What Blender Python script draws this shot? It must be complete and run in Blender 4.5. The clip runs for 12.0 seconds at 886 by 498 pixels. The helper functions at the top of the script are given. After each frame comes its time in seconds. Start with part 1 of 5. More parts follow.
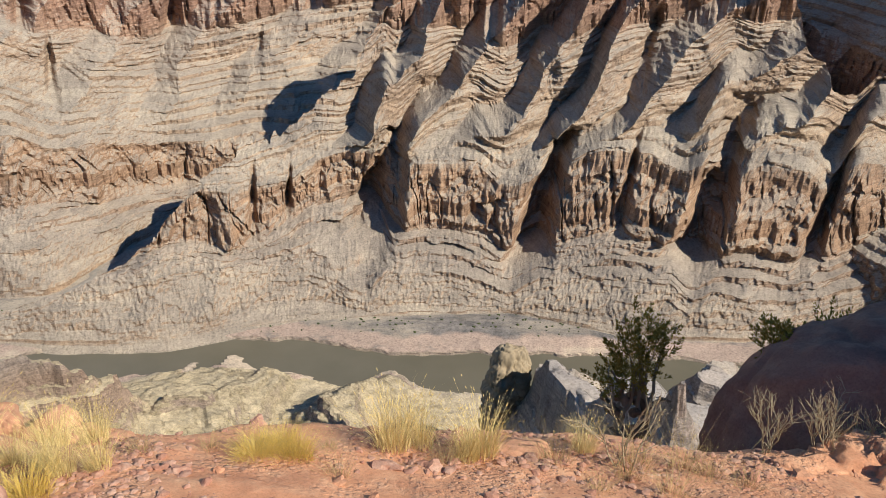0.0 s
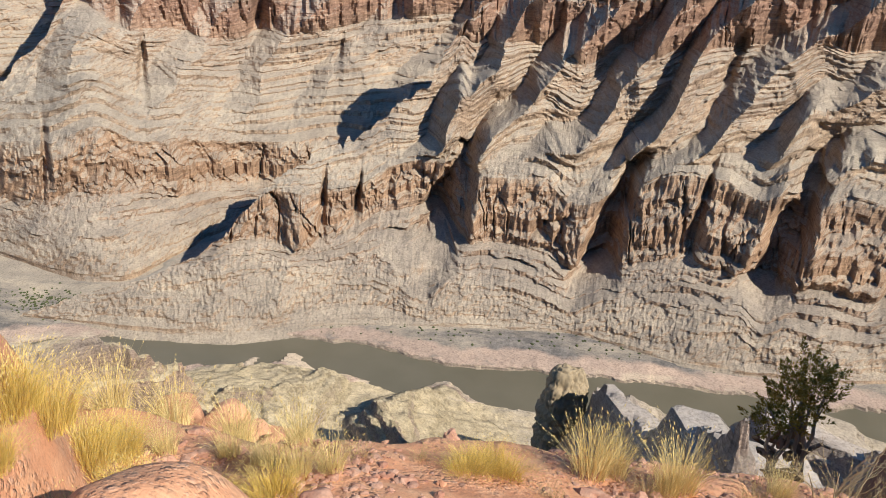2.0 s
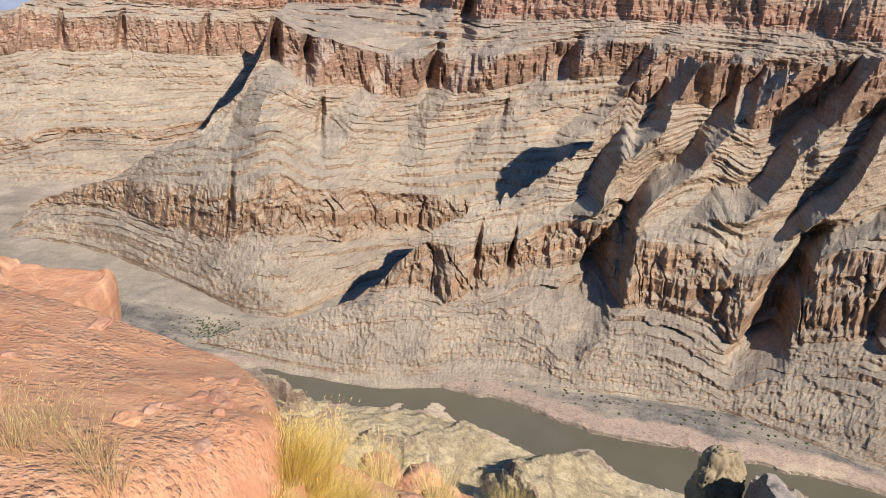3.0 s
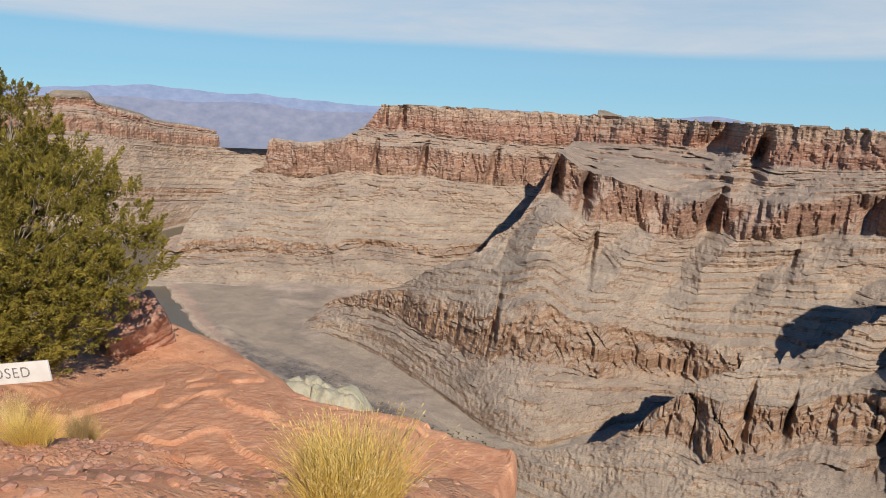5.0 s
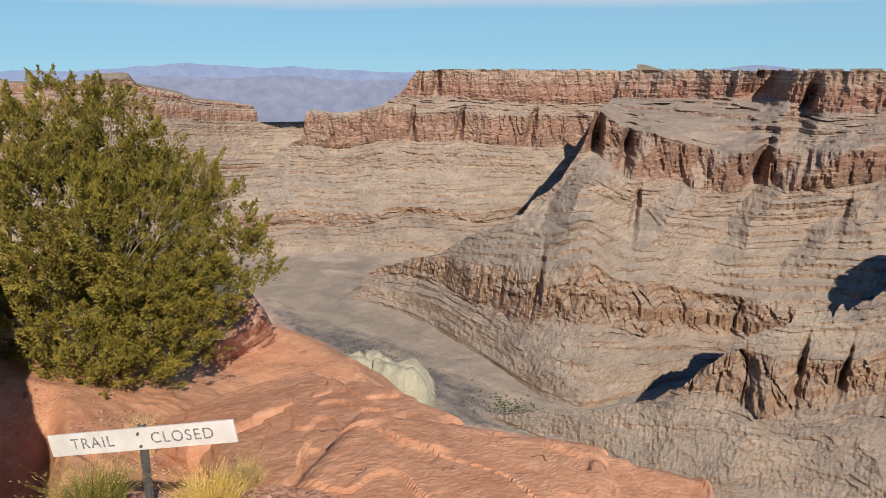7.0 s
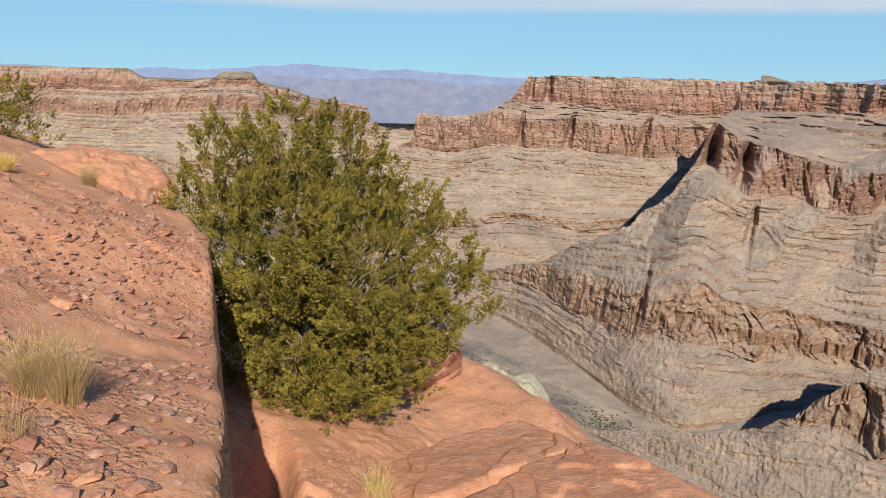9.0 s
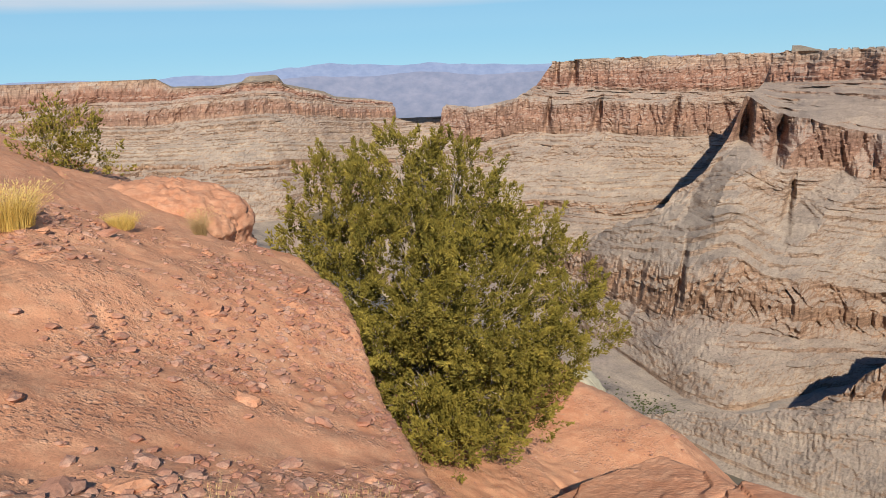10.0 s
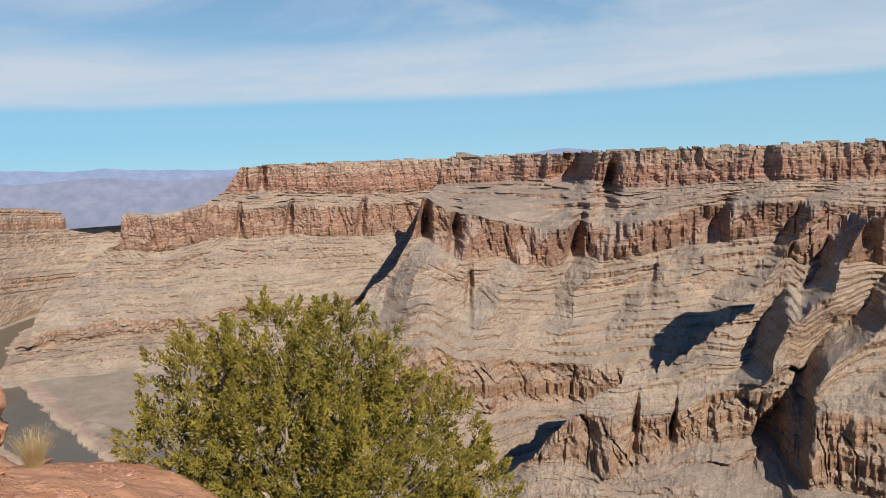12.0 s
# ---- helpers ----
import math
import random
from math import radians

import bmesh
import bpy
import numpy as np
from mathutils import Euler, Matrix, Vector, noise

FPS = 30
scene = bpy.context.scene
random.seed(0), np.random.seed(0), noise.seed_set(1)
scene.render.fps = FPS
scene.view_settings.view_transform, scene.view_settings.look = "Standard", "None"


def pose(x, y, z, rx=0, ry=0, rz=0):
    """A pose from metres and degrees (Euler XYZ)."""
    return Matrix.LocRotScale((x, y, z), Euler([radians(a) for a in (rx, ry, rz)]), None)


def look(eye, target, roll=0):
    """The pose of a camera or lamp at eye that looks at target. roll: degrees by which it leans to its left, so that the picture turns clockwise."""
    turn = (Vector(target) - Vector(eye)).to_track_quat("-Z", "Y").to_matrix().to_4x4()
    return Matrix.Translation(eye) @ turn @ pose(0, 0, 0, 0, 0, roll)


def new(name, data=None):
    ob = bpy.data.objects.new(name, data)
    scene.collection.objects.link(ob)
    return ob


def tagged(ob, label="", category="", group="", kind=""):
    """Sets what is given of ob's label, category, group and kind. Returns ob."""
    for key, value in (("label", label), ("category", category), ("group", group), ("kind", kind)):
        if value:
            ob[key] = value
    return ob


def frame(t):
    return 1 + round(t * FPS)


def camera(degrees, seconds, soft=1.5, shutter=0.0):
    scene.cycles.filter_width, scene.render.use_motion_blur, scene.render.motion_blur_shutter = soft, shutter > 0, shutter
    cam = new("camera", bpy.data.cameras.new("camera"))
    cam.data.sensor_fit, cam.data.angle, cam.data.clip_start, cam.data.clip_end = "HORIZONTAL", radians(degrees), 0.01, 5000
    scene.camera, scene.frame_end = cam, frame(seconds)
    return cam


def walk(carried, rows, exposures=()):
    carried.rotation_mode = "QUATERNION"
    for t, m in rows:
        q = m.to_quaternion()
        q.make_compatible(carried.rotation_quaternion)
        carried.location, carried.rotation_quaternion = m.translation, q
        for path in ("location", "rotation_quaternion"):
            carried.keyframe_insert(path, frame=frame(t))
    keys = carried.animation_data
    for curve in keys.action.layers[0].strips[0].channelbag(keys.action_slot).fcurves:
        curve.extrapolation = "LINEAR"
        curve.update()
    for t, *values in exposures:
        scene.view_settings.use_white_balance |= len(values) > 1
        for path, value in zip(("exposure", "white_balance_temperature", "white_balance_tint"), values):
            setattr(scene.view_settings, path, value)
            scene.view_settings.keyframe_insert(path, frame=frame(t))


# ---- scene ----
# ---------------------------------------------------------------- camera
cam = camera(62.6, 12.0, soft=0.6)
PATH = [
    (0.0, pose(0.00, 0.00, 0.00, 64.56, -0.89, -0.00)),
    (0.5, pose(-0.25, -0.02, 0.01, 63.06, -0.51, -1.10)),
    (1.0, pose(-0.54, -0.02, -0.02, 63.23, -1.68, 3.22)),
    (1.5, pose(-0.75, -0.05, 0.01, 65.72, -0.95, 6.87)),
    (2.0, pose(-0.86, -0.03, 0.03, 65.36, -2.39, 6.19)),
    (2.5, pose(-1.06, 0.03, 0.04, 65.78, -2.85, 7.80)),
    (3.0, pose(-1.30, -0.10, 0.17, 69.35, -1.54, 18.69)),
    (3.5, pose(-1.73, -0.21, 0.27, 74.49, -1.08, 30.34)),
    (3.7, pose(-1.92, -0.22, 0.29, 75.43, -1.33, 34.65)),
    (5.3, pose(-3.34, -0.38, 0.66, 78.99, -2.97, 40.21)),
    (5.5, pose(-3.52, -0.41, 0.67, 78.86, -3.16, 39.81)),
    (6.0, pose(-3.90, -0.45, 0.73, 78.60, -2.82, 37.80)),
    (6.5, pose(-4.25, -0.41, 0.78, 75.74, -1.49, 37.91)),
    (6.7, pose(-4.39, -0.44, 0.81, 75.80, -0.60, 40.09)),
    (8.3, pose(-5.64, -0.96, 1.12, 76.45, 0.43, 47.13)),
    (8.5, pose(-5.84, -1.04, 1.14, 76.67, -0.03, 48.53)),
    (9.0, pose(-6.46, -1.31, 1.20, 76.30, -1.19, 51.38)),
    (9.5, pose(-7.16, -1.53, 1.34, 75.70, 0.00, 53.42)),
    (10.0, pose(-7.76, -1.84, 1.60, 75.68, 2.37, 53.12)),
    (10.5, pose(-8.39, -2.08, 1.80, 75.04, 1.20, 51.29)),
    (11.0, pose(-8.97, -2.41, 1.98, 75.89, 0.82, 49.36)),
    (11.5, pose(-9.47, -2.76, 2.24, 78.10, 1.26, 47.26)),
    (12.0, pose(-10.09, -2.80, 2.38, 82.65, 2.49, 29.30)),
]
walk(cam, PATH, [(0.0, 0.42, 6500, 6), (0.5, 0.52, 6500, 6), (2.0, 0.52, 6500, 6), (2.6, 0.54, 6500, 7), (3.1, 0.42, 6600, 9), (3.7, 0.25, 6800, 12), (5.3, -0.02, 6800, 13), (6.7, -0.03, 6800, 13), (8.3, 0.10, 6800, 13), (11.0, 0.10, 6800, 13), (12.0, 0.04, 6800, 13)])

# ---------------------------------------------------------------- sky and sun
SUN_AZ, SUN_EL = radians(119), radians(36)     # azimuth clockwise from +y
sun_way = Vector((math.sin(SUN_AZ) * math.cos(SUN_EL), math.cos(SUN_AZ) * math.cos(SUN_EL), math.sin(SUN_EL)))
lamp = bpy.data.lights.new("sun", "SUN")
lamp.energy, lamp.angle, lamp.color = 5.0, radians(0.53), (1.0, 0.93, 0.82)
sun = new("sun", lamp)
sun.matrix_world = look(sun_way * 100, (0, 0, 0))

world = bpy.data.worlds.new("sky")
scene.world = world
world.use_nodes = True
wt = world.node_tree
wt.nodes.clear()


def wnode(kind, **values):
    n = wt.nodes.new(kind)
    for k, v in values.items():
        n.inputs[k].default_value = v
    return n


sky = wnode("ShaderNodeTexSky")
sky.sky_type, sky.sun_disc = "NISHITA", False
sky.sun_elevation, sky.sun_rotation = SUN_EL, SUN_AZ
sky.altitude, sky.air_density, sky.dust_density, sky.ozone_density = 1500, 1.0, 0.0, 5.0
dome = wnode("ShaderNodeTexCoord")
raise_horizon = wnode("ShaderNodeMapping", Scale=(1, 1, 0.95), Location=(0, 0, 0.055))
wt.links.new(dome.outputs["Generated"], raise_horizon.inputs["Vector"])
wt.links.new(raise_horizon.outputs[0], sky.inputs["Vector"])
# a bank of thin cirrus with a level lower edge, broken up higher in the sky
gen = wnode("ShaderNodeTexCoord")
sep = wnode("ShaderNodeSeparateXYZ")
wt.links.new(gen.outputs["Generated"], sep.inputs[0])


def wmath(op, a, b=0.0, c=0.0):
    n = wnode("ShaderNodeMath")
    n.operation = op
    for i, v in enumerate((a, b, c)):
        if hasattr(v, "is_output"):
            wt.links.new(v, n.inputs[i])
        else:
            n.inputs[i].default_value = v
    return n.outputs[0]


def wrange(v, a, b, c=0.0, d=1.0):
    n = wnode("ShaderNodeMapRange")
    wt.links.new(v, n.inputs["Value"])
    for k, x in (("From Min", a), ("From Max", b), ("To Min", c), ("To Max", d)):
        n.inputs[k].default_value = x
    return n.outputs[0]


def wnoise(scale, stretch, detail, rough=0.5, dist=0.0):
    m = wnode("ShaderNodeMapping", Scale=stretch)
    wt.links.new(gen.outputs["Generated"], m.inputs["Vector"])
    n = wnode("ShaderNodeTexNoise", Scale=scale, Detail=detail, Roughness=rough, Distortion=dist)
    wt.links.new(m.outputs[0], n.inputs["Vector"])
    return n.outputs["Fac"]


height = wmath("MULTIPLY_ADD", wnoise(3.0, (1, 1, 1), 3.0), 0.012, sep.outputs["Z"])
bank = wrange(height, 0.0785, 0.090)
fade = wrange(wmath("MULTIPLY_ADD", wnoise(1.2, (2, 2, 9), 3.0), 0.10, sep.outputs["Z"]), 0.165, 0.215)
streaks = wrange(wnoise(1.6, (2.4, 2.0, 16.0), 8.0, 0.6, 0.5), 0.28, 0.60, 0.45, 1.0)
broken = wrange(wnoise(1.5, (1.6, 1.3, 7.0), 6.0, 0.6, 0.6), 0.38, 0.66, 0.15, 0.8)
high = wmath("MULTIPLY", wmath("MULTIPLY", fade, broken), wrange(sep.outputs["Z"], 0.28, 0.5, 1.0, 0.08))
amount = wmath("MULTIPLY", bank, wmath("ADD", wmath("MULTIPLY", wmath("SUBTRACT", 1.0, fade), streaks), high))
veil = wmath("MULTIPLY", amount, 0.80)
mix = wnode("ShaderNodeMixRGB")
wt.links.new(veil, mix.inputs["Fac"])
deep = wnode("ShaderNodeHueSaturation", Saturation=1.75, Value=2.2)
wt.links.new(sky.outputs[0], deep.inputs["Color"])
haze = wnode("ShaderNodeMixRGB")
haze.inputs["Color2"].default_value = (9.6, 16.6, 20.6, 1)
wt.links.new(wrange(sep.outputs["Z"], 0.38, 0.05, 0.0, 0.75), haze.inputs["Fac"])
wt.links.new(deep.outputs[0], haze.inputs["Color1"])
wt.links.new(haze.outputs[0], mix.inputs["Color1"])
mix.inputs["Color2"].default_value = (14.8, 16.6, 18.8, 1)
back = wnode("ShaderNodeBackground", Strength=0.040)
wt.links.new(mix.outputs[0], back.inputs["Color"])
wout = wnode("ShaderNodeOutputWorld")
wt.links.new(back.outputs[0], wout.inputs["Surface"])

# ---------------------------------------------------------------- materials
class Mat:
    """A small wrapper round a node material."""

    def __init__(self, name, rough=0.9, spec=0.2):
        self.m = bpy.data.materials.new(name)
        self.m.use_nodes = True
        self.t = self.m.node_tree
        self.b = self.t.nodes["Principled BSDF"]
        self.b.inputs["Roughness"].default_value = rough
        self.b.inputs["Specular IOR Level"].default_value = spec

    def n(self, kind, **values):
        node = self.t.nodes.new("ShaderNode" + kind)
        for k, v in values.items():
            if hasattr(v, "is_output") and v.is_output:
                self.t.links.new(v, node.inputs[k])
            else:
                node.inputs[k].default_value = v
        return node

    def link(self, a, b):
        self.t.links.new(a, b)

    def position(self, scale=(1, 1, 1)):
        g = self.n("NewGeometry")
        return self.n("Mapping", Vector=g.outputs["Position"], Scale=scale).outputs[0]

    def noise(self, vec, scale, detail=4.0, rough=0.55, dist=0.0):
        return self.n("TexNoise", Vector=vec, Scale=scale, Detail=detail, Roughness=rough, Distortion=dist).outputs["Fac"]

    def ramp(self, fac, stops, kind="LINEAR"):
        r = self.n("ValToRGB", Fac=fac)
        r.color_ramp.interpolation = kind
        els = r.color_ramp.elements
        while len(els) < len(stops):
            els.new(0.5)
        for e, (p, c) in zip(els, stops):
            e.position, e.color = p, (*c, 1) if len(c) == 3 else (c[0], c[0], c[0], 1)
        return r.outputs["Color"]

    def mix(self, fac, a, b, blend="MIX"):
        m = self.n("MixRGB")
        m.blend_type = blend
        for k, v in (("Fac", fac), ("Color1", a), ("Color2", b)):
            if hasattr(v, "is_output"):
                self.link(v, m.inputs[k])
            elif k == "Fac":
                m.inputs[k].default_value = v
            else:
                m.inputs[k].default_value = (*v, 1)
        return m.outputs[0]

    def math(self, op, a, b=0.0, c=0.0):
        m = self.n("Math")
        m.operation = op
        for i, v in enumerate((a, b, c)):
            if hasattr(v, "is_output"):
                self.link(v, m.inputs[i])
            else:
                m.inputs[i].default_value = v
        return m.outputs[0]

    def remap(self, v, a, b, c=0.0, d=1.0):
        m = self.n("MapRange", Value=v)
        for k, x in (("From Min", a), ("From Max", b), ("To Min", c), ("To Max", d)):
            m.inputs[k].default_value = x
        return m.outputs[0]

    def color(self, c):
        if hasattr(c, "is_output"):
            self.link(c, self.b.inputs["Base Color"])
        else:
            self.b.inputs["Base Color"].default_value = (*c, 1)
        return self

    def bump(self, height, strength, distance):
        k = self.n("Bump", Height=height, Strength=strength, Distance=distance)
        if self.b.inputs["Normal"].links:
            self.link(self.b.inputs["Normal"].links[0].from_socket, k.inputs["Normal"])
        self.link(k.outputs[0], self.b.inputs["Normal"])
        return self


def rock_strata(name, bands, z_low, z_high, slope_tint, wobble=9.0):
    """Bedded canyon rock: bands of colour by height, cliff faces streaked, ledges covered with talus."""
    k = Mat(name, 0.95, 0.1)
    g = k.n("NewGeometry")
    sp = k.n("SeparateXYZ", Vector=g.outputs["Position"])
    z = sp.outputs["Z"]
    big = k.noise(k.position(), 0.004, 3.0)
    zz = k.math("MULTIPLY_ADD", k.math("SUBTRACT", big, 0.5), wobble, z)
    col = k.ramp(k.remap(zz, z_low, z_high), bands)
    # thin beds: noise stretched along the bedding
    beds = k.noise(k.position((0.0025, 0.0025, 0.24)), 1.0, 6.0, 0.7)
    col = k.mix(0.65, col, k.ramp(beds, [(0.34, (0.55, 0.53, 0.53)), (0.46, (0.98, 0.96, 0.93)), (0.60, (1.2, 1.17, 1.12))]), "MULTIPLY")
    fine = k.noise(k.position((0.05, 0.05, 0.5)), 1.0, 6.0, 0.72)
    col = k.mix(0.55, col, k.ramp(fine, [(0.34, (0.66, 0.63, 0.62)), (0.5, (1.0, 0.99, 0.97)), (0.62, (1.12, 1.1, 1.07))]), "MULTIPLY")
    # upright stains and joints on the faces
    streak = k.noise(k.position((0.11, 0.11, 0.028)), 1.0, 8.0, 0.75, 0.4)
    nz = k.n("SeparateXYZ", Vector=g.outputs["Normal"]).outputs["Z"]
    flat = k.remap(nz, 0.55, 0.85)
    face = k.mix(0.8, col, k.ramp(streak, [(0.34, (0.55, 0.48, 0.44)), (0.46, (1.0, 0.95, 0.9)), (0.64, (1.15, 1.09, 1.01))]), "MULTIPLY")
    # talus and scrub on ledges and slopes
    scree = k.noise(k.position(), 0.05, 8.0, 0.7)
    tal = k.mix(k.remap(scree, 0.35, 0.65), slope_tint, tuple(v * 1.22 for v in slope_tint))
    tal = k.mix(0.45, tal, col)
    dots = k.n("TexVoronoi", Vector=k.position(), Scale=0.16)
    scrub = k.math("MULTIPLY", k.remap(dots.outputs["Distance"], 0.28, 0.16), k.remap(k.noise(k.position(), 0.012, 3.0), 0.45, 0.6))
    tal = k.mix(k.math("MULTIPLY", scrub, 0.28), tal, (0.13, 0.12, 0.075))
    # river flats: grey gravel, pinkish sand beside the water
    low = k.math("MULTIPLY_ADD", k.math("SUBTRACT", k.noise(k.position(), 0.018, 4.0), 0.5), 4.0, z)
    grit = k.mix(k.remap(scree, 0.4, 0.6), (0.120, 0.110, 0.104), (0.215, 0.192, 0.175))
    # the near bank is pale tan silt, the far one grey gravel
    bank = k.remap(k.math("MULTIPLY_ADD", k.noise(k.position(), 0.02, 3.0), 40.0, sp.outputs["Y"]), 985, 1030)
    silt = k.mix(k.remap(scree, 0.4, 0.62), (0.36, 0.292, 0.19), (0.50, 0.408, 0.272))
    tal = k.mix(k.math("MULTIPLY", k.remap(z, -480, -560), k.math("SUBTRACT", 1.0, bank)), tal, silt)
    tal = k.mix(k.math("MULTIPLY", k.remap(low, -684, -689), bank), tal, grit)
    sand = k.mix(k.math("MULTIPLY", k.remap(dots.outputs["Distance"], 0.4, 0.2), 0.5), (0.40, 0.30, 0.24), (0.24, 0.17, 0.14))
    apart = k.remap(k.math("MULTIPLY_ADD", k.noise(k.position(), 0.012, 4.0), 90.0, sp.outputs["Y"]), 1228, 1256)
    streaks = k.remap(k.noise(k.position((0.004, 0.014, 0.02)), 1.0, 6.0, 0.7), 0.44, 0.64)
    tal = k.mix(k.math("MULTIPLY", k.remap(low, -684, -689), k.math("MAXIMUM", k.math("MULTIPLY", apart, 0.8), streaks)), tal, (0.355, 0.300, 0.236))
    tal = k.mix(k.remap(low, -693.0, -694.2), tal, sand)
    tal = k.mix(k.remap(z, -695.4, -696.2), tal, (0.46, 0.37, 0.28))
    grain = k.noise(k.position((1, 1, 1.6)), 0.30, 5.0, 0.75)
    rock = k.mix(flat, face, tal)
    blotch = k.noise(k.position((1, 1, 2.2)), 0.012, 6.0, 0.65, 0.5)
    rock = k.mix(1.0, rock, k.ramp(blotch, [(0.32, (0.86, 0.86, 0.87)), (0.5, (1.06, 1.05, 1.05)), (0.68, (1.30, 1.27, 1.22))]), "MULTIPLY")
    k.color(k.mix(0.85, rock, k.ramp(grain, [(0.34, (0.60, 0.58, 0.57)), (0.47, (1.0, 0.99, 0.98)), (0.62, (1.22, 1.2, 1.17))]), "MULTIPLY"))
    steep = k.remap(nz, 0.86, 0.985, 1.0, 0.12)
    k.bump(k.math("MULTIPLY", grain, steep), 1.0, 3.0)
    k.bump(k.math("MULTIPLY", k.noise(k.position((0.10, 0.10, 0.03)), 1.0, 8.0, 0.72), steep), 1.0, 9.0)
    k.bump(k.math("MULTIPLY", beds, steep), 0.9, 5.0)
    k.bump(k.math("MULTIPLY", fine, steep), 0.9, 2.0)
    return k.m


# rock tones greyed and shifted to blue, distance haze mixed into the colours
WALL_BANDS = [
    (0.00, (0.396, 0.339, 0.300)), (0.06, (0.402, 0.339, 0.295)), (0.10, (0.344, 0.273, 0.233)), (0.19, (0.364, 0.281, 0.235)),
    (0.23, (0.364, 0.317, 0.295)), (0.33, (0.414, 0.365, 0.342)), (0.40, (0.374, 0.339, 0.331)), (0.50, (0.433, 0.401, 0.390)),
    (0.575, (0.391, 0.318, 0.292)), (0.72, (0.401, 0.323, 0.296)), (0.75, (0.393, 0.349, 0.331)), (0.815, (0.374, 0.303, 0.287)),
    (0.85, (0.383, 0.260, 0.240)), (0.93, (0.396, 0.290, 0.269)), (0.955, (0.455, 0.375, 0.353)), (1.0, (0.364, 0.313, 0.287))]
strata = rock_strata("canyon_rock", WALL_BANDS, -700, 0, (0.325, 0.270, 0.218))


def bedded_rock_face(name, bands, slope_tint):
    """Canyon rock coloured by its bed: cliffs stained and jointed, ledges and slopes under talus."""
    k = Mat(name, 0.95, 0.1)
    g = k.n("NewGeometry")
    at = k.n("Attribute")
    at.attribute_name = "bed"
    bed = k.math("MULTIPLY_ADD", k.math("SUBTRACT", k.noise(k.position(), 0.006, 4.0), 0.5), 0.35, at.outputs["Fac"])
    col = k.ramp(k.remap(bed, 0.0, 9.0), [(p / 9.0, c) for p, c in bands])
    beds = k.noise(k.position((0.0016, 0.0016, 0.20)), 1.0, 6.0, 0.75)
    col = k.mix(0.75, col, k.ramp(beds, [(0.36, (0.58, 0.55, 0.54)), (0.47, (0.98, 0.96, 0.94)), (0.60, (1.22, 1.19, 1.14))]), "MULTIPLY")
    fine = k.noise(k.position((0.03, 0.03, 0.6)), 1.0, 6.0, 0.75)
    nz = k.n("SeparateXYZ", Vector=g.outputs["Normal"]).outputs["Z"]
    flat = k.remap(nz, 0.50, 0.80)
    col = k.mix(k.math("MULTIPLY_ADD", flat, -0.4, 0.6), col, k.ramp(fine, [(0.34, (0.62, 0.59, 0.58)), (0.5, (1.0, 0.99, 0.97)), (0.62, (1.14, 1.12, 1.08))]), "MULTIPLY")
    # desert varnish and damp streaks hang down the faces
    streak = k.noise(k.position((0.09, 0.09, 0.02)), 1.0, 6.0, 0.7, 0.4)
    face = k.mix(0.7, col, k.ramp(streak, [(0.36, (0.60, 0.50, 0.45)), (0.48, (1.0, 0.95, 0.9)), (0.64, (1.18, 1.12, 1.04))]), "MULTIPLY")
    face = k.mix(1.0, face, (0.90, 0.83, 0.78), "MULTIPLY")
    scree = k.noise(k.position(), 0.05, 8.0, 0.7)
    tal = k.mix(k.remap(scree, 0.35, 0.65), slope_tint, tuple(v * 1.2 for v in slope_tint))
    tal = k.mix(0.5, tal, col)
    dots = k.n("TexVoronoi", Vector=k.position(), Scale=0.13)
    scrub = k.math("MULTIPLY", k.remap(dots.outputs["Distance"], 0.30, 0.18), k.remap(k.noise(k.position(), 0.012, 3.0), 0.40, 0.6))
    tal = k.mix(k.math("MULTIPLY", scrub, 0.35), tal, (0.13, 0.12, 0.075))
    rock = k.mix(flat, face, tal)
    blotch = k.noise(k.position((1, 1, 2.2)), 0.011, 6.0, 0.65, 0.5)
    rock = k.mix(1.0, rock, k.ramp(blotch, [(0.32, (0.84, 0.84, 0.86)), (0.5, (1.04, 1.03, 1.03)), (0.68, (1.26, 1.24, 1.20))]), "MULTIPLY")
    grain = k.noise(k.position((1, 1, 1.6)), 0.22, 6.0, 0.8)
    k.color(k.mix(0.95, rock, k.ramp(grain, [(0.34, (0.62, 0.60, 0.59)), (0.47, (1.0, 0.99, 0.98)), (0.62, (1.20, 1.18, 1.15))]), "MULTIPLY"))
    k.bump(grain, 1.0, 2.5)
    k.bump(k.noise(k.position((0.12, 0.12, 0.05)), 1.0, 6.0, 0.7), 0.7, 5.0)
    k.bump(fine, 0.5, 1.2)
    return k.m


BED_COLOURS = [
    (0.0, (0.330, 0.274, 0.221)), (0.9, (0.339, 0.283, 0.229)), (1.2, (0.305, 0.254, 0.213)), (1.9, (0.326, 0.267, 0.221)), (2.05, (0.330, 0.250, 0.191)), (2.9, (0.348, 0.267, 0.206)), (3.1, (0.339, 0.289, 0.239)),
    (3.6, (0.365, 0.316, 0.262)), (4.1, (0.352, 0.296, 0.244)), (4.9, (0.332, 0.283, 0.242)), (5.05, (0.343, 0.261, 0.216)), (5.6, (0.337, 0.238, 0.200)), (6.1, (0.330, 0.272, 0.232)), (6.9, (0.323, 0.254, 0.219)),
    (7.05, (0.330, 0.212, 0.176)), (7.5, (0.339, 0.232, 0.193)), (7.75, (0.390, 0.320, 0.275)), (8.0, (0.350, 0.292, 0.244)), (8.35, (0.204, 0.185, 0.134))]
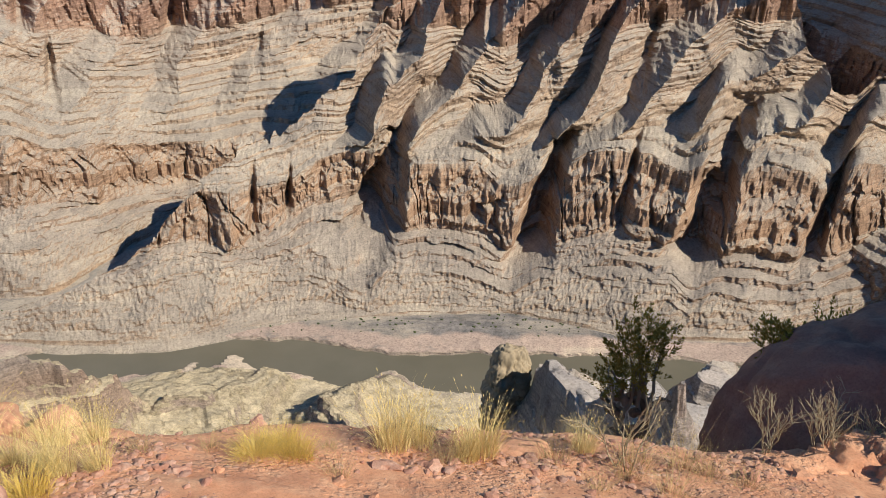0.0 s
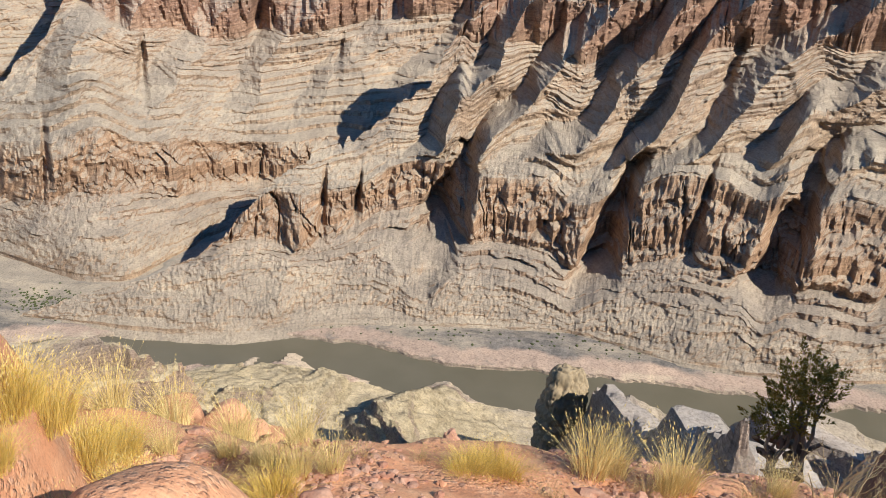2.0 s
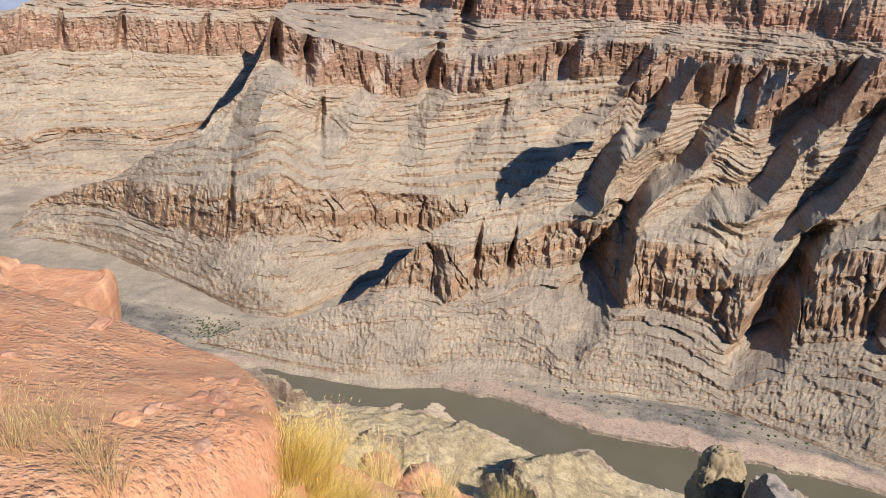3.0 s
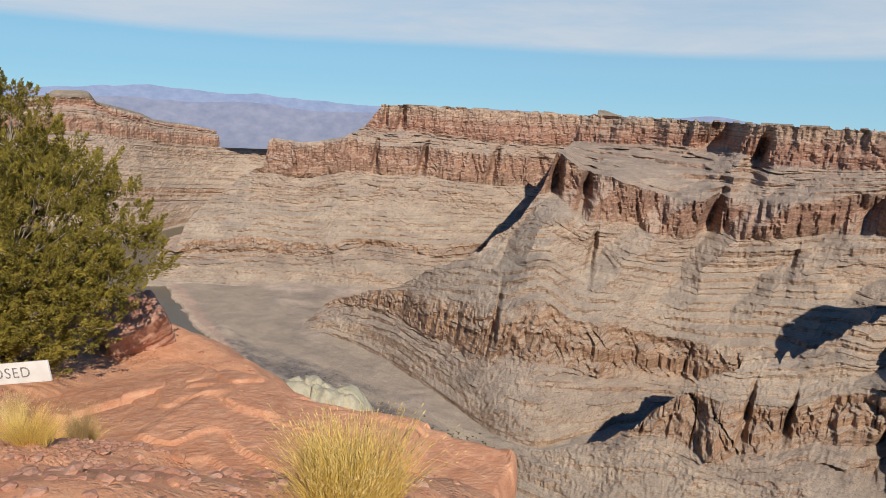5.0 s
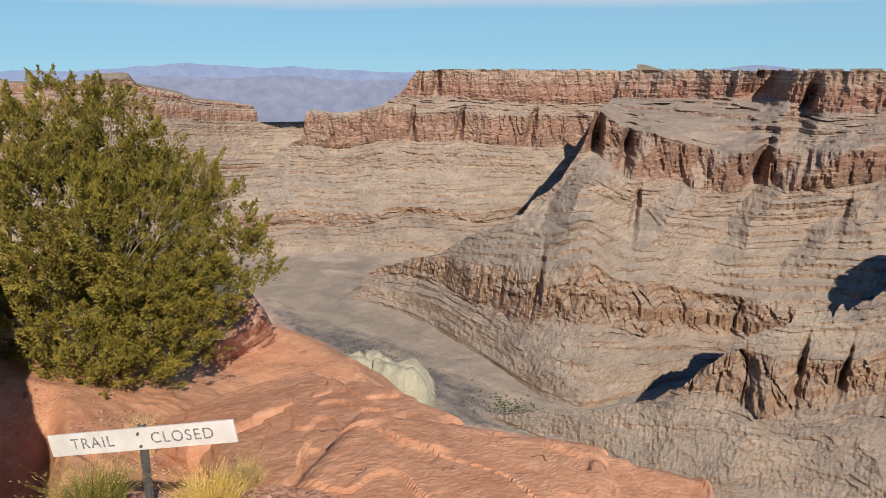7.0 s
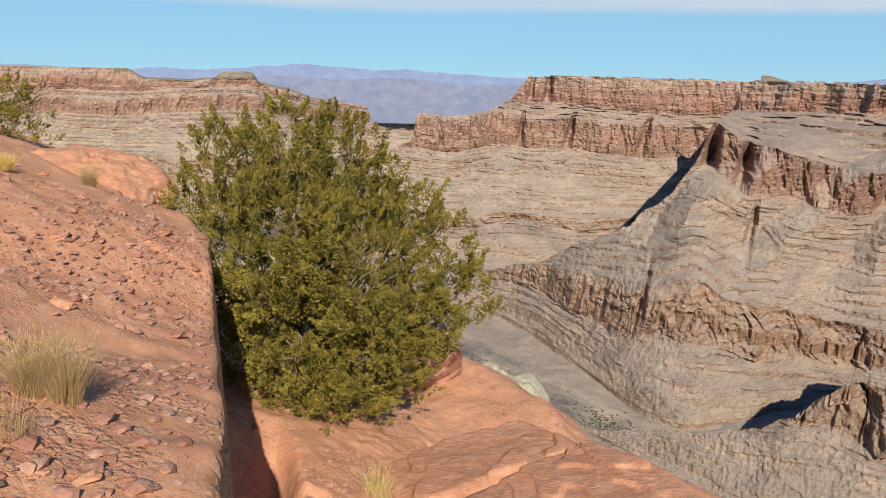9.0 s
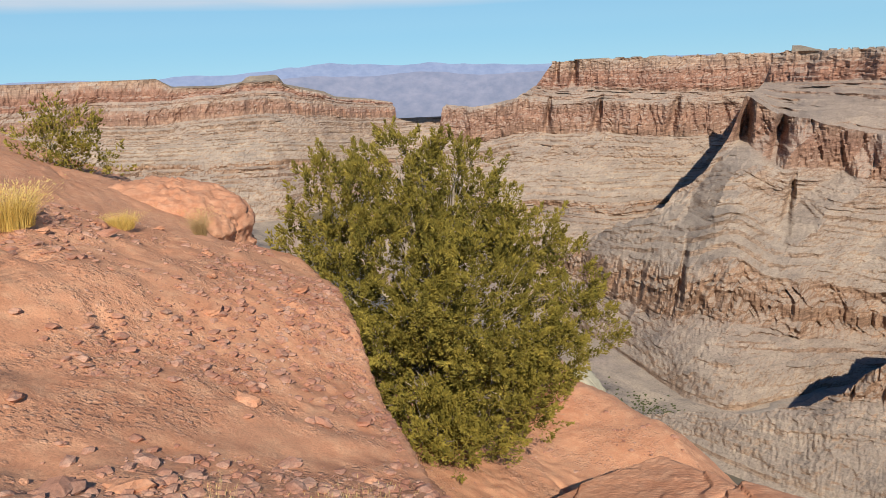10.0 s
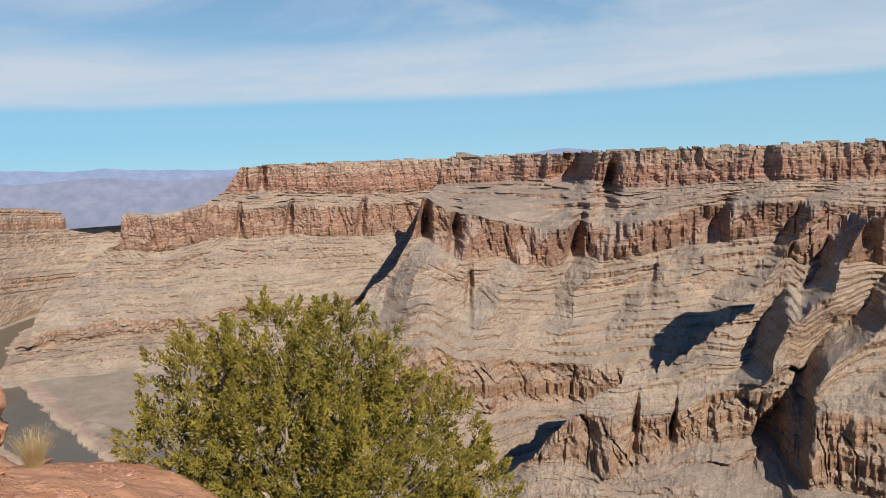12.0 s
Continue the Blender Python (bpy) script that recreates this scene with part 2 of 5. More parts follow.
bed_mat = bedded_rock_face("canyon_beds", [(p, (c[0] * 0.97, c[1] * 0.97, c[2] * 0.98)) for p, c in BED_COLOURS], (0.350, 0.298, 0.240))


def red_sandstone(name, base, light, dust, gravel=0.0, cracks=0.0, worn=1.0):
    k = Mat(name, 0.92, 0.12)
    p = k.position()
    a, b, c = k.noise(p, 0.8, 5.0), k.noise(p, 6.0, 8.0, 0.65), k.noise(p, 55.0, 4.0, 0.75)
    col = k.mix(k.remap(a, 0.3, 0.7), base, light)
    col = k.mix(k.remap(b, 0.45, 0.72), col, dust)
    col = k.mix(0.45, col, k.ramp(c, [(0.34, (0.60, 0.56, 0.54)), (0.5, (1.0, 0.99, 0.98)), (0.64, (1.18, 1.16, 1.13))]), "MULTIPLY")
    lay = k.noise(k.position((0.6, 0.6, 11.0)), 1.0, 5.0)
    col = k.mix(0.4 if cracks else 0.0, col, k.ramp(lay, [(0.35, (0.72, 0.66, 0.64)), (0.6, (1.08, 1.05, 1.03))]), "MULTIPLY")
    stain = k.noise(p, 2.2, 6.0, 0.7, 0.3)
    col = k.mix(k.remap(stain, 0.58, 0.75, 0.0, 0.45 * worn), col, tuple(v * 0.5 for v in base))
    if gravel:
        for scale, deep in ((22.0, 0.02), (60.0, 0.008)):
            v = k.n("TexVoronoi", Vector=p, Scale=scale)
            tone = k.n("SeparateColor", Color=v.outputs["Color"]).outputs[0]
            patch = k.math("MULTIPLY", k.remap(k.noise(p, 1.7, 4.0), 0.40, 0.58), k.remap(v.outputs["Distance"], 0.5, 0.25))
            col = k.mix(k.math("MULTIPLY", patch, gravel), col, k.ramp(tone, [(0.0, (0.32, 0.15, 0.09)), (0.6, (0.50, 0.28, 0.18)), (1.0, (0.60, 0.42, 0.33))]))
            k.bump(k.math("MULTIPLY", patch, gravel), 0.8, deep)
    if cracks:
        wob = k.n("VectorMath", Vector=k.n("TexNoise", Vector=p, Scale=1.6, Detail=5.0).outputs["Color"])
        wob.operation = "SCALE"
        wob.inputs["Scale"].default_value = 0.55
        both = k.n("VectorMath")
        both.operation = "ADD"
        k.link(k.position((0.55, 0.55, 2.4)), both.inputs[0])
        k.link(wob.outputs[0], both.inputs[1])
        v = k.n("TexVoronoi", Vector=both.outputs[0], Scale=1.15)
        v.feature = "DISTANCE_TO_EDGE"
        open_joint = k.math("MULTIPLY", k.remap(v.outputs["Distance"], 0.009, 0.002), k.remap(k.noise(p, 0.8, 2.0), 0.58, 0.68))
        col = k.mix(k.math("MULTIPLY", open_joint, cracks), col, (0.07, 0.035, 0.025))
        k.bump(k.math("SUBTRACT", 1.0, open_joint), 0.9, 0.05)
    k.color(col)
    crumb = k.n("TexVoronoi", Vector=k.position((1.0, 1.0, 1.6)), Scale=7.0)
    rough_patch = k.remap(k.noise(p, 1.3, 3.0), 0.38, 0.62)
    k.bump(k.math("MULTIPLY", k.math("ADD", crumb.outputs["Distance"], k.math("MULTIPLY", k.noise(p, 17.0, 5.0, 0.7), 0.4)), rough_patch), 0.35 * worn, 0.04)
    k.bump(stain, 0.35 * worn, 0.05)
    if cracks:
        k.bump(lay, 0.4, 0.03)
    k.bump(b, 0.4 * worn, 0.025)
    k.bump(c, 0.45, 0.008)
    return k.m


soil_mat = red_sandstone("red_soil", (0.520, 0.238, 0.132), (0.620, 0.322, 0.190), (0.670, 0.385, 0.232), 0.45, worn=0.36)
slab_mat = red_sandstone("red_sandstone", (0.46, 0.218, 0.128), (0.57, 0.304, 0.185), (0.61, 0.355, 0.228), 0.0, 0.8, 0.7)
# darker copy of the red stone, the boulder's deep shade put into its colour
shade_dark_mat = red_sandstone("dark_varnished_stone", (0.20, 0.108, 0.085), (0.29, 0.155, 0.115), (0.34, 0.195, 0.145))
stone_mat = red_sandstone("weathered_red_stone", (0.34, 0.16, 0.11), (0.47, 0.25, 0.17), (0.55, 0.37, 0.28))


lime_mat = red_sandstone("pale_limestone", (0.33, 0.31, 0.22), (0.42, 0.39, 0.29), (0.48, 0.44, 0.34))

tan_mat = red_sandstone("tan_sandstone", (0.23, 0.175, 0.115), (0.32, 0.25, 0.165), (0.38, 0.305, 0.21))


def simple(name, dark, light, scale, rough=0.85, bump=0.0, dist=0.01, stretch=(1, 1, 1), random_per_island=0.0):
    k = Mat(name, rough, 0.2)
    p = k.position(stretch)
    f = k.noise(p, scale, 5.0)
    col = k.mix(k.remap(f, 0.3, 0.7), dark, light)
    if random_per_island:
        r = k.n("NewGeometry").outputs["Random Per Island"]
        col = k.mix(random_per_island, col, k.ramp(r, [(0.0, (0.5, 0.55, 0.5)), (1.0, (1.35, 1.3, 1.2))]), "MULTIPLY")
    k.color(col)
    if bump:
        k.bump(f, bump, dist)
    return k.m


needle_mat = simple("juniper_needles", (0.115, 0.104, 0.019), (0.375, 0.300, 0.062), 4.2, 0.75, random_per_island=0.55)
bark_mat = simple("juniper_bark", (0.13, 0.085, 0.055), (0.30, 0.22, 0.16), 9.0, 0.95, 0.8, 0.02, (1, 1, 0.15))
twig_mat = simple("dead_twigs", (0.28, 0.22, 0.14), (0.46, 0.38, 0.25), 5.0)
branch_mat = simple("grey_branches", (0.20, 0.165, 0.125), (0.46, 0.39, 0.30), 2.0)
head_mat = simple("seed_heads", (0.50, 0.36, 0.13), (0.66, 0.51, 0.23), 6.0, 0.8, random_per_island=0.4)
straw_mat = simple("straw_grass", (0.66, 0.49, 0.20), (0.80, 0.66, 0.36), 3.0, 0.7, random_per_island=0.5)
brush_mat = simple("yellow_brush", (0.60, 0.40, 0.09), (0.74, 0.55, 0.18), 4.0, 0.75, random_per_island=0.5)
dull_mat = simple("dull_dry_stems", (0.36, 0.24, 0.11), (0.54, 0.40, 0.21), 3.0, 0.8, random_per_island=0.5)
greenbrush_mat = simple("green_brush", (0.16, 0.16, 0.03), (0.30, 0.27, 0.06), 4.0, 0.75, random_per_island=0.5)

# ---------------------------------------------------------------- helpers
def link_bm(bm, name, material, smooth=False):
    me = bpy.data.meshes.new(name)
    bm.to_mesh(me)
    bm.free()
    me.materials.append(material)
    if smooth:
        me.polygons.foreach_set("use_smooth", [True] * len(me.polygons))
    return me


def thing(name, mesh, label, category, group="", kind="", at=(0, 0, 0)):
    ob = new(name, mesh)
    ob.location = at
    return tagged(ob, label, category, group, kind)


def part(name, mesh, parent, label=""):
    ob = new(name, mesh)
    ob.parent = parent
    return tagged(ob, label) if label else ob


def hash2(ix, iy, seed):
    h = (ix.astype(np.int64) * 374761393 + iy.astype(np.int64) * 668265263 + seed * 1274126177) & 0xFFFFFFFF
    h = ((h ^ (h >> 13)) * 1274126177) & 0xFFFFFFFF
    return ((h ^ (h >> 16)) & 0xFFFF) / 65535.0


def vnoise(x, y, seed=0):
    """Smooth lattice noise, 0 to 1."""
    ix, iy = np.floor(x), np.floor(y)
    fx, fy = x - ix, y - iy
    fx, fy = fx * fx * fx * (fx * (fx * 6 - 15) + 10), fy * fy * fy * (fy * (fy * 6 - 15) + 10)
    a, b = hash2(ix, iy, seed), hash2(ix + 1, iy, seed)
    c, d = hash2(ix, iy + 1, seed), hash2(ix + 1, iy + 1, seed)
    return (a + (b - a) * fx) * (1 - fy) + (c + (d - c) * fx) * fy


def fbm(x, y, octaves=4, seed=0, gain=0.5):
    """Layered noise, about -1 to 1."""
    s, amp, tot = 0, 1.0, 0.0
    for o in range(octaves):
        s = s + amp * (2 * vnoise(x, y, seed + o * 17) - 1)
        tot += amp
        x, y, amp = x * 2.03 + 11.7, y * 2.03 - 5.3, amp * gain
    return s / tot


def ridged(x, y, octaves=3, seed=0):
    """Sharp-crested noise, 0 to 1, for ribs and gullies."""
    s, amp, tot = 0, 1.0, 0.0
    for o in range(octaves):
        s = s + amp * (1 - np.abs(2 * vnoise(x, y, seed + o * 31) - 1))
        tot += amp
        x, y, amp = x * 2.07 + 3.1, y * 2.07 + 7.9, amp * 0.5
    return s / tot


def smooth(a, b, v):
    t = np.clip((v - a) / (b - a), 0, 1)
    return t * t * (3 - 2 * t)


def segment_distance(x, y, p, q):
    dx, dy = q[0] - p[0], q[1] - p[1]
    s = np.clip(((x - p[0]) * dx + (y - p[1]) * dy) / (dx * dx + dy * dy + 1e-9), 0, 1)
    return np.hypot(x - p[0] - s * dx, y - p[1] - s * dy), s


def inside(x, y, poly):
    hit = np.zeros(x.shape, bool)
    for (x0, y0), (x1, y1) in zip(poly, poly[1:] + poly[:1]):
        cross = ((y0 > y) != (y1 > y)) & (x < (x1 - x0) * (y - y0) / (y1 - y0 + 1e-12) + x0)
        hit ^= cross
    return hit


def grid_mesh(name, X, Y, Z, material, smoothed=True):
    n, m = X.shape
    co = np.stack([X, Y, Z], -1).reshape(-1, 3)
    i = np.arange(n * m).reshape(n, m)
    quads = np.stack([i[:-1, :-1], i[1:, :-1], i[1:, 1:], i[:-1, 1:]], -1).reshape(-1, 4)
    me = bpy.data.meshes.new(name)
    me.vertices.add(len(co))
    me.vertices.foreach_set("co", co.ravel())
    me.loops.add(quads.size)
    me.loops.foreach_set("vertex_index", quads.ravel().astype(np.int32))
    me.polygons.add(len(quads))
    me.polygons.foreach_set("loop_start", np.arange(0, quads.size, 4, dtype=np.int32))
    me.polygons.foreach_set("loop_total", np.full(len(quads), 4, np.int32))
    me.polygons.foreach_set("use_smooth", np.full(len(quads), smoothed))
    me.update(calc_edges=True)
    me.materials.append(material)
    return me


# ---------------------------------------------------------------- the canyon, near side and bottom
# horizontal set-back of each level of the near wall, from the rim down
LEVELS = [-8, -62, -74, -129, -193, -246, -252, -301, -345, -352, -400, -410, -466, -524, -574, -584, -632, -656, -659, -678, -688, -694, -697]
SETBACK = [0, 10, 26, 38, 150, 156, 166, 174, 222, 246, 256, 292, 306, 420, 430, 456, 468, 548, 572, 618, 690, 760, 1100]
NEAR_RIM = [(900, -300), (60, -25), (6, -1), (-8, 2), (-40, 2), (-60, -15), (-300, -400), (-2600, -1500), (-2600, -4000), (4000, -4000), (4000, -900)]
# crests of the spurs: x, y, height
NEAR_SPURS = [
    [(-399, 852, -632), (-344, 853, -634), (-240, 870, -670)],
    [(-700, 640, -500), (-545, 781, -540), (-485, 799, -560), (-457, 832, -620)],
    [(112, 622, -446), (145, 541, -380), (172, 448, -326), (179, 402, -298)],
    [(299, 676, -455), (341, 655, -455), (500, 500, -400)],
    [(-144, 838, -620), (-107, 730, -600), (-133, 600, -540)],
]
RIVER = [(1500, 900), (700, 960), (260, 985), (70, 990), (-68, 985), (-268, 1025), (-460, 1035), (-612, 1005), (-884, 884), (-1368, 923), (-2293, 1183),
         (-2680, 1348), (-3079, 1556), (-3349, 1796), (-3564, 2315)]
RIVER_Z = -700.0


def setback_field(x, y):
    """Set-back from the rim at each place, how near it lies to a crest, and a coordinate that runs along the contours."""
    u, near, other = np.full(x.shape, 1200.0), np.full(x.shape, 1e9), np.full(x.shape, 1200.0)
    along = np.zeros(x.shape)
    lines = [(poly + poly[:1], None, base, 60.0) for poly, base in ((NEAR_RIM, 0),)]
    lines += [(c, 1.15, 2.4, 60.0) for c in NEAR_SPURS]
    down = [-w for w in LEVELS]
    arc = 0.0
    for line, steep, base, fan in lines:
        v, c, dist = np.full(x.shape, 1e9), np.zeros(x.shape), np.full(x.shape, 1e9)
        last = None
        for p, q in zip(line, line[1:]):
            dx, dy = q[0] - p[0], q[1] - p[1]
            size = math.hypot(dx, dy)
            tx, ty = dx / size, dy / size
            turn = math.atan2(ty, tx)
            if last is not None:
                arc += fan * abs((turn - last + math.pi) % (2 * math.pi) - math.pi)
            last = turn
            run, side = (x - p[0]) * tx + (y - p[1]) * ty, -(x - p[0]) * ty + (y - p[1]) * tx
            over = run - np.clip(run, 0, size)
            d = np.hypot(over, side)
            if steep is None:
                w = base + d
            else:
                up, uq = (np.interp(-k[2], down, SETBACK) for k in (p, q))
                # the side away from the sun weathers less and stays steeper
                shade = np.clip(((ty * 0.87 + tx * 0.48) * side - (tx * 0.87 - ty * 0.48) * over) / (d + 1e-3), 0, 1)
                w = up + (uq - up) * np.clip(run / size, 0, 1) + (steep + base * shade) * np.maximum(d - (50 if min(p[2], q[2]) >= -215 else 5), 0)
            best = w < v - 1e-6
            v = np.where(best, w, v)
            dist = np.where(best, d, dist)
            c = np.where(best, arc + run - over + fan * np.arctan2(over, np.abs(side) + 1e-3) + 5000.0 * (side > 0), c)
            arc += size
        if steep is None:
            within = inside(x, y, line[:-1])
            v = np.where(within, -dist if base == 0 else base - 0.03 * dist, v)
            dist = np.where(within, 0.0, dist)
        best = v < u
        near, along = np.where(best, dist, near), np.where(best, c, along)
        other, u = np.where(best, u, np.minimum(other, v)), np.where(best, v, u)
        arc += 700.0
    # debris rounds the bottoms of the gullies
    apart = other - u
    fill = 36 + 74 * smooth(430, 520, u)
    return u - 0.25 * np.clip(fill - apart, 0, None) ** 2 / fill * (near > 0), near, along, np.clip(apart / 70, 0, 1)


STEEP = [abs(b - a) / (d - c) for a, b, c, d in zip(LEVELS, LEVELS[1:], SETBACK, SETBACK[1:])]
MIDDLE = [(a + b) / 2 for a, b in zip(SETBACK, SETBACK[1:])]


def canyon_height(x, y):
    wx, wy = x + 40 * fbm(x / 170, y / 170, 4, 5), y + 40 * fbm(x / 170, y / 170, 4, 9)
    u, near, along, alone = setback_field(wx, wy)
    flats = smooth(1000, 640, u)
    grow = np.clip(u / 90, 0.3, 1.0) * flats * np.clip(near / 60, 0.25, 1.0) * np.where(near <= 0, 0.3, 1.0)
    coarse, middle = ridged(wx / 200, wy / 200, 2, 3), ridged(wx / 70, wy / 70, 2, 21)
    east = smooth(-650, -250, x)
    calm = 1 - 0.88 * smooth(1010, 950, y) * smooth(-1300, -1000, x)
    u = u + grow * ((38 + 50 * east) * (0.66 - coarse) + 22 * (0.62 - middle))
    # buttresses and gullies that run down the fall of the wall
    ribs = flats * alone * np.clip(near / 40, 0.15, 1.0) * np.clip(u / 60, 0.35, 1)
    bend = along + 10 * fbm(x / 40, y / 40, 2, 51)
    u = u + calm * ribs * (20 + 14 * east) * (0.62 - ridged(bend / 120, u / 420, 2, 31))
    cliff = smooth(0.75, 2.4, np.interp(u, MIDDLE, STEEP))
    u = u + calm * ribs * (5 + 11 * cliff) * (0.6 - ridged(bend / 41, u / 200 + 3, 2, 33))
    u = u + calm * flats * (0.8 + 4.2 * cliff) * (0.6 - ridged((along + 4 * fbm(x / 15, y / 15, 2, 53)) / 14, u / 90, 2, 35)) * np.clip(u / 30, 0.4, 1) * np.clip(near / 30, 0.3, 1) * alone
    u = u + calm * flats * cliff * 7 * np.clip(near / 40, 0.15, 1) * (0.6 - ridged(x / 24, y / 24, 2, 41))
    z = np.interp(u, SETBACK, LEVELS)
    # thin ledges stand out of the slopes
    for period, amount, cut, sd in ((15.5, 0.8, 0.66, 71), (6.3, 0.9, 0.66, 75)):
        f = (z + 5 * np.sin(z / 23) + 2.5 * fbm(x / 150, y / 150, 2, sd)) / period
        step = np.floor(f) + smooth(cut, 1.0, f - np.floor(f))
        ledge = smooth(-674, -640, z) * smooth(-100, -150, z) * (0.25 + 0.75 * smooth(-0.25, 0.2, fbm(x / 130, y / 130, 3, sd + 2)))
        z = z + ledge * (step - f) * period * amount
    # gullies between ribs of talus
    foot = smooth(430, 500, u) * smooth(800, 660, u)
    z = z + foot * (0.15 + 0.85 * alone) * alone * (15 * (ridged(bend / 85, u / 500, 2, 87) - 0.62) + 4 * (ridged(bend / 24, u / 300, 2, 88) - 0.6) + 2.0 * fbm(x / 30, y / 30, 3, 89))
    z = z + 0.7 * fbm(x / 15, y / 15, 3, 61) + 2.2 * smooth(420, 480, u) * flats * fbm(x / 13, y / 13, 4, 63, 0.6)
    d = np.full(x.shape, 1e9)
    for p, q in zip(RIVER, RIVER[1:]):
        d = np.minimum(d, segment_distance(x, y, p, q)[0])
    d = d + 14 * fbm(x / 60, y / 60, 3, 15) - 38 * smooth(1900, 2700, np.hypot(x, y))
    z = np.maximum(z, -696 + 0.075 * np.clip(d - 80, 0, 60) + 0.004 * np.clip(d - 220, 0, 1500) + 0.9 * fbm(x / 20, y / 20, 3, 16) + 13.0 * smooth(130, 520, d) * np.clip(0.3 + fbm(x / 150, y / 150, 5, 17), 0, 1))
    return z - 14 * smooth(63, 57, d)


az = np.radians(np.concatenate([np.arange(-180, -40, 4.0), np.arange(-36, 88, 0.3), np.arange(92, 181, 4.0)]))
rng = np.concatenate([np.arange(60, 260, 10.0), np.arange(260, 560, 5.0), np.arange(560, 1180, 5.0), np.arange(1180, 2200, 8.0), np.arange(2200, 4860, 24.0)])
A, Rr = np.meshgrid(az, rng, indexing="ij")
GX, GY = -np.sin(A) * Rr, np.cos(A) * Rr
GZ = canyon_height(GX, GY)
thing("ground", grid_mesh("ground", GX, GY, GZ, strata, False), "grey gravel flats and tan slopes at the bottom of the canyon", "ground", kind="structure")

# ---------------------------------------------------------------- the canyon, far side
# Plan of the far walls: for each bed its edge as bearing in degrees (to the left of +y) and distance in metres.
# CREST is the highest bed that is left standing at each bearing: 0 foot, 3 top of the brown cliff, 5 and 6 foot and top of the red cliff, 8 rim.
S_CONTOURS = dict(
    foot=[(-35.8, 1389), (-29.8, 1266), (-25.7, 1211), (-21.3, 1174), (-16.6, 1153), (-11.6, 1165), (-6.5, 1186), (-1.4, 1170), (3.8, 1165), (8.9, 1164), (12.9, 1167), (16.3, 1168),
        (19.7, 1160), (23.4, 1159), (27.7, 1189), (31.7, 1234), (35.2, 1300), (38.6, 1359), (44.3, 1508)],
    terrace=[(-34.9, 1465), (-31.0, 1359), (-29.2, 1315), (-25.0, 1277), (-23.2, 1275), (-21.6, 1241), (-20.0, 1265), (-15.9, 1243), (-8.7, 1244), (-6.4, 1215), (-4.3, 1224), (-1.3, 1237),
        (4.2, 1245), (6.3, 1200), (8.2, 1217), (10.6, 1250), (14.4, 1264), (21.1, 1280), (25.0, 1287), (26.8, 1282), (30.9, 1307), (34.7, 1341), (38.4, 1370)],
    brown_base=[(-34.0, 1552), (-32.5, 1510), (-31.1, 1459), (-29.7, 1450), (-28.3, 1410), (-24.6, 1392), (-23.1, 1351), (-21.0, 1322), (-19.5, 1346), (-16.8, 1343), (-15.3, 1363),
        (-12.2, 1342), (-9.9, 1328), (-7.6, 1313), (-5.6, 1325), (-3.6, 1355), (0.8, 1351), (4.2, 1342), (5.5, 1419), (7.4, 1442), (10.2, 1413), (13.1, 1358), (16.9, 1315), (19.6, 1320),
        (22.1, 1335), (25.2, 1324)],
    brown_top=[(-32.7, 1596), (-30.5, 1537), (-30.1, 1504), (-28.6, 1491), (-26.2, 1478), (-24.6, 1468), (-22.9, 1416), (-20.4, 1408), (-18.6, 1413), (-16.8, 1421), (-15.0, 1440),
        (-12.8, 1429), (-10.3, 1401), (-8.1, 1382), (-5.3, 1384), (-3.4, 1418), (1.8, 1412), (3.6, 1383), (5.4, 1460), (7.2, 1481), (10.0, 1449), (12.6, 1400), (16.5, 1367), (19.5, 1371),
        (21.8, 1358), (24.9, 1342)],
    ledge_base=[(-32.0, 1691), (-28.5, 1668), (-24.2, 1669), (-21.8, 1680), (-19.7, 1614), (-18.2, 1593), (-14.5, 1553), (-12.5, 1528), (-8.1, 1561), (-4.5, 1570), (-2.2, 1616), (-0.5, 1595),
        (1.8, 1530), (3.6, 1520), (7.2, 1533), (9.8, 1553), (12.6, 1513), (16.1, 1457), (21.5, 1418)],
    red_base=[(-31.0, 1817), (-26.9, 1785), (-24.9, 1817), (-21.2, 1800), (-17.4, 1752), (-13.3, 1725), (-9.4, 1719), (-7.7, 1751), (-5.6, 1714), (-3.4, 1750), (3.5, 1741), (9.4, 1758)],
    red_top=[(-30.2, 1835), (-24.4, 1833), (-20.7, 1816), (-13.0, 1755), (-4.9, 1765), (3.4, 1780), (9.2, 1791)],
    slope_top=[(-30.2, 1955), (-24.4, 1938), (-20.7, 1909), (-13.0, 1837), (-4.9, 1851), (3.4, 1862), (9.2, 1889)],
)
S_CREST = [(-36, 4.54), (-31.4, 4.54), (-28.4, 4.35), (-27.2, 4.63), (-25.8, 4.93), (-24.4, 5.68), (-23.6, 6.26), (-20, 5.94), (-1, 5.83), (1.4, 5.73), (2.8, 5.61), (3.9, 5.32), (4.8, 5.08),
        (5.6, 4.99), (6.3, 4.69), (7.0, 4.52), (7.7, 4.5), (9.0, 4.37), (10.4, 4.14), (11.6, 4.11), (12.6, 4.01), (14.7, 4.09), (16.1, 4.06), (18.2, 3.65), (20.4, 3.13), (21.8, 3.0),
        (23.4, 2.39), (24.3, 2.21), (25.1, 1.98), (27.4, 1.68), (30.8, 1.06), (34.7, 1.0), (38.4, 1.0)]
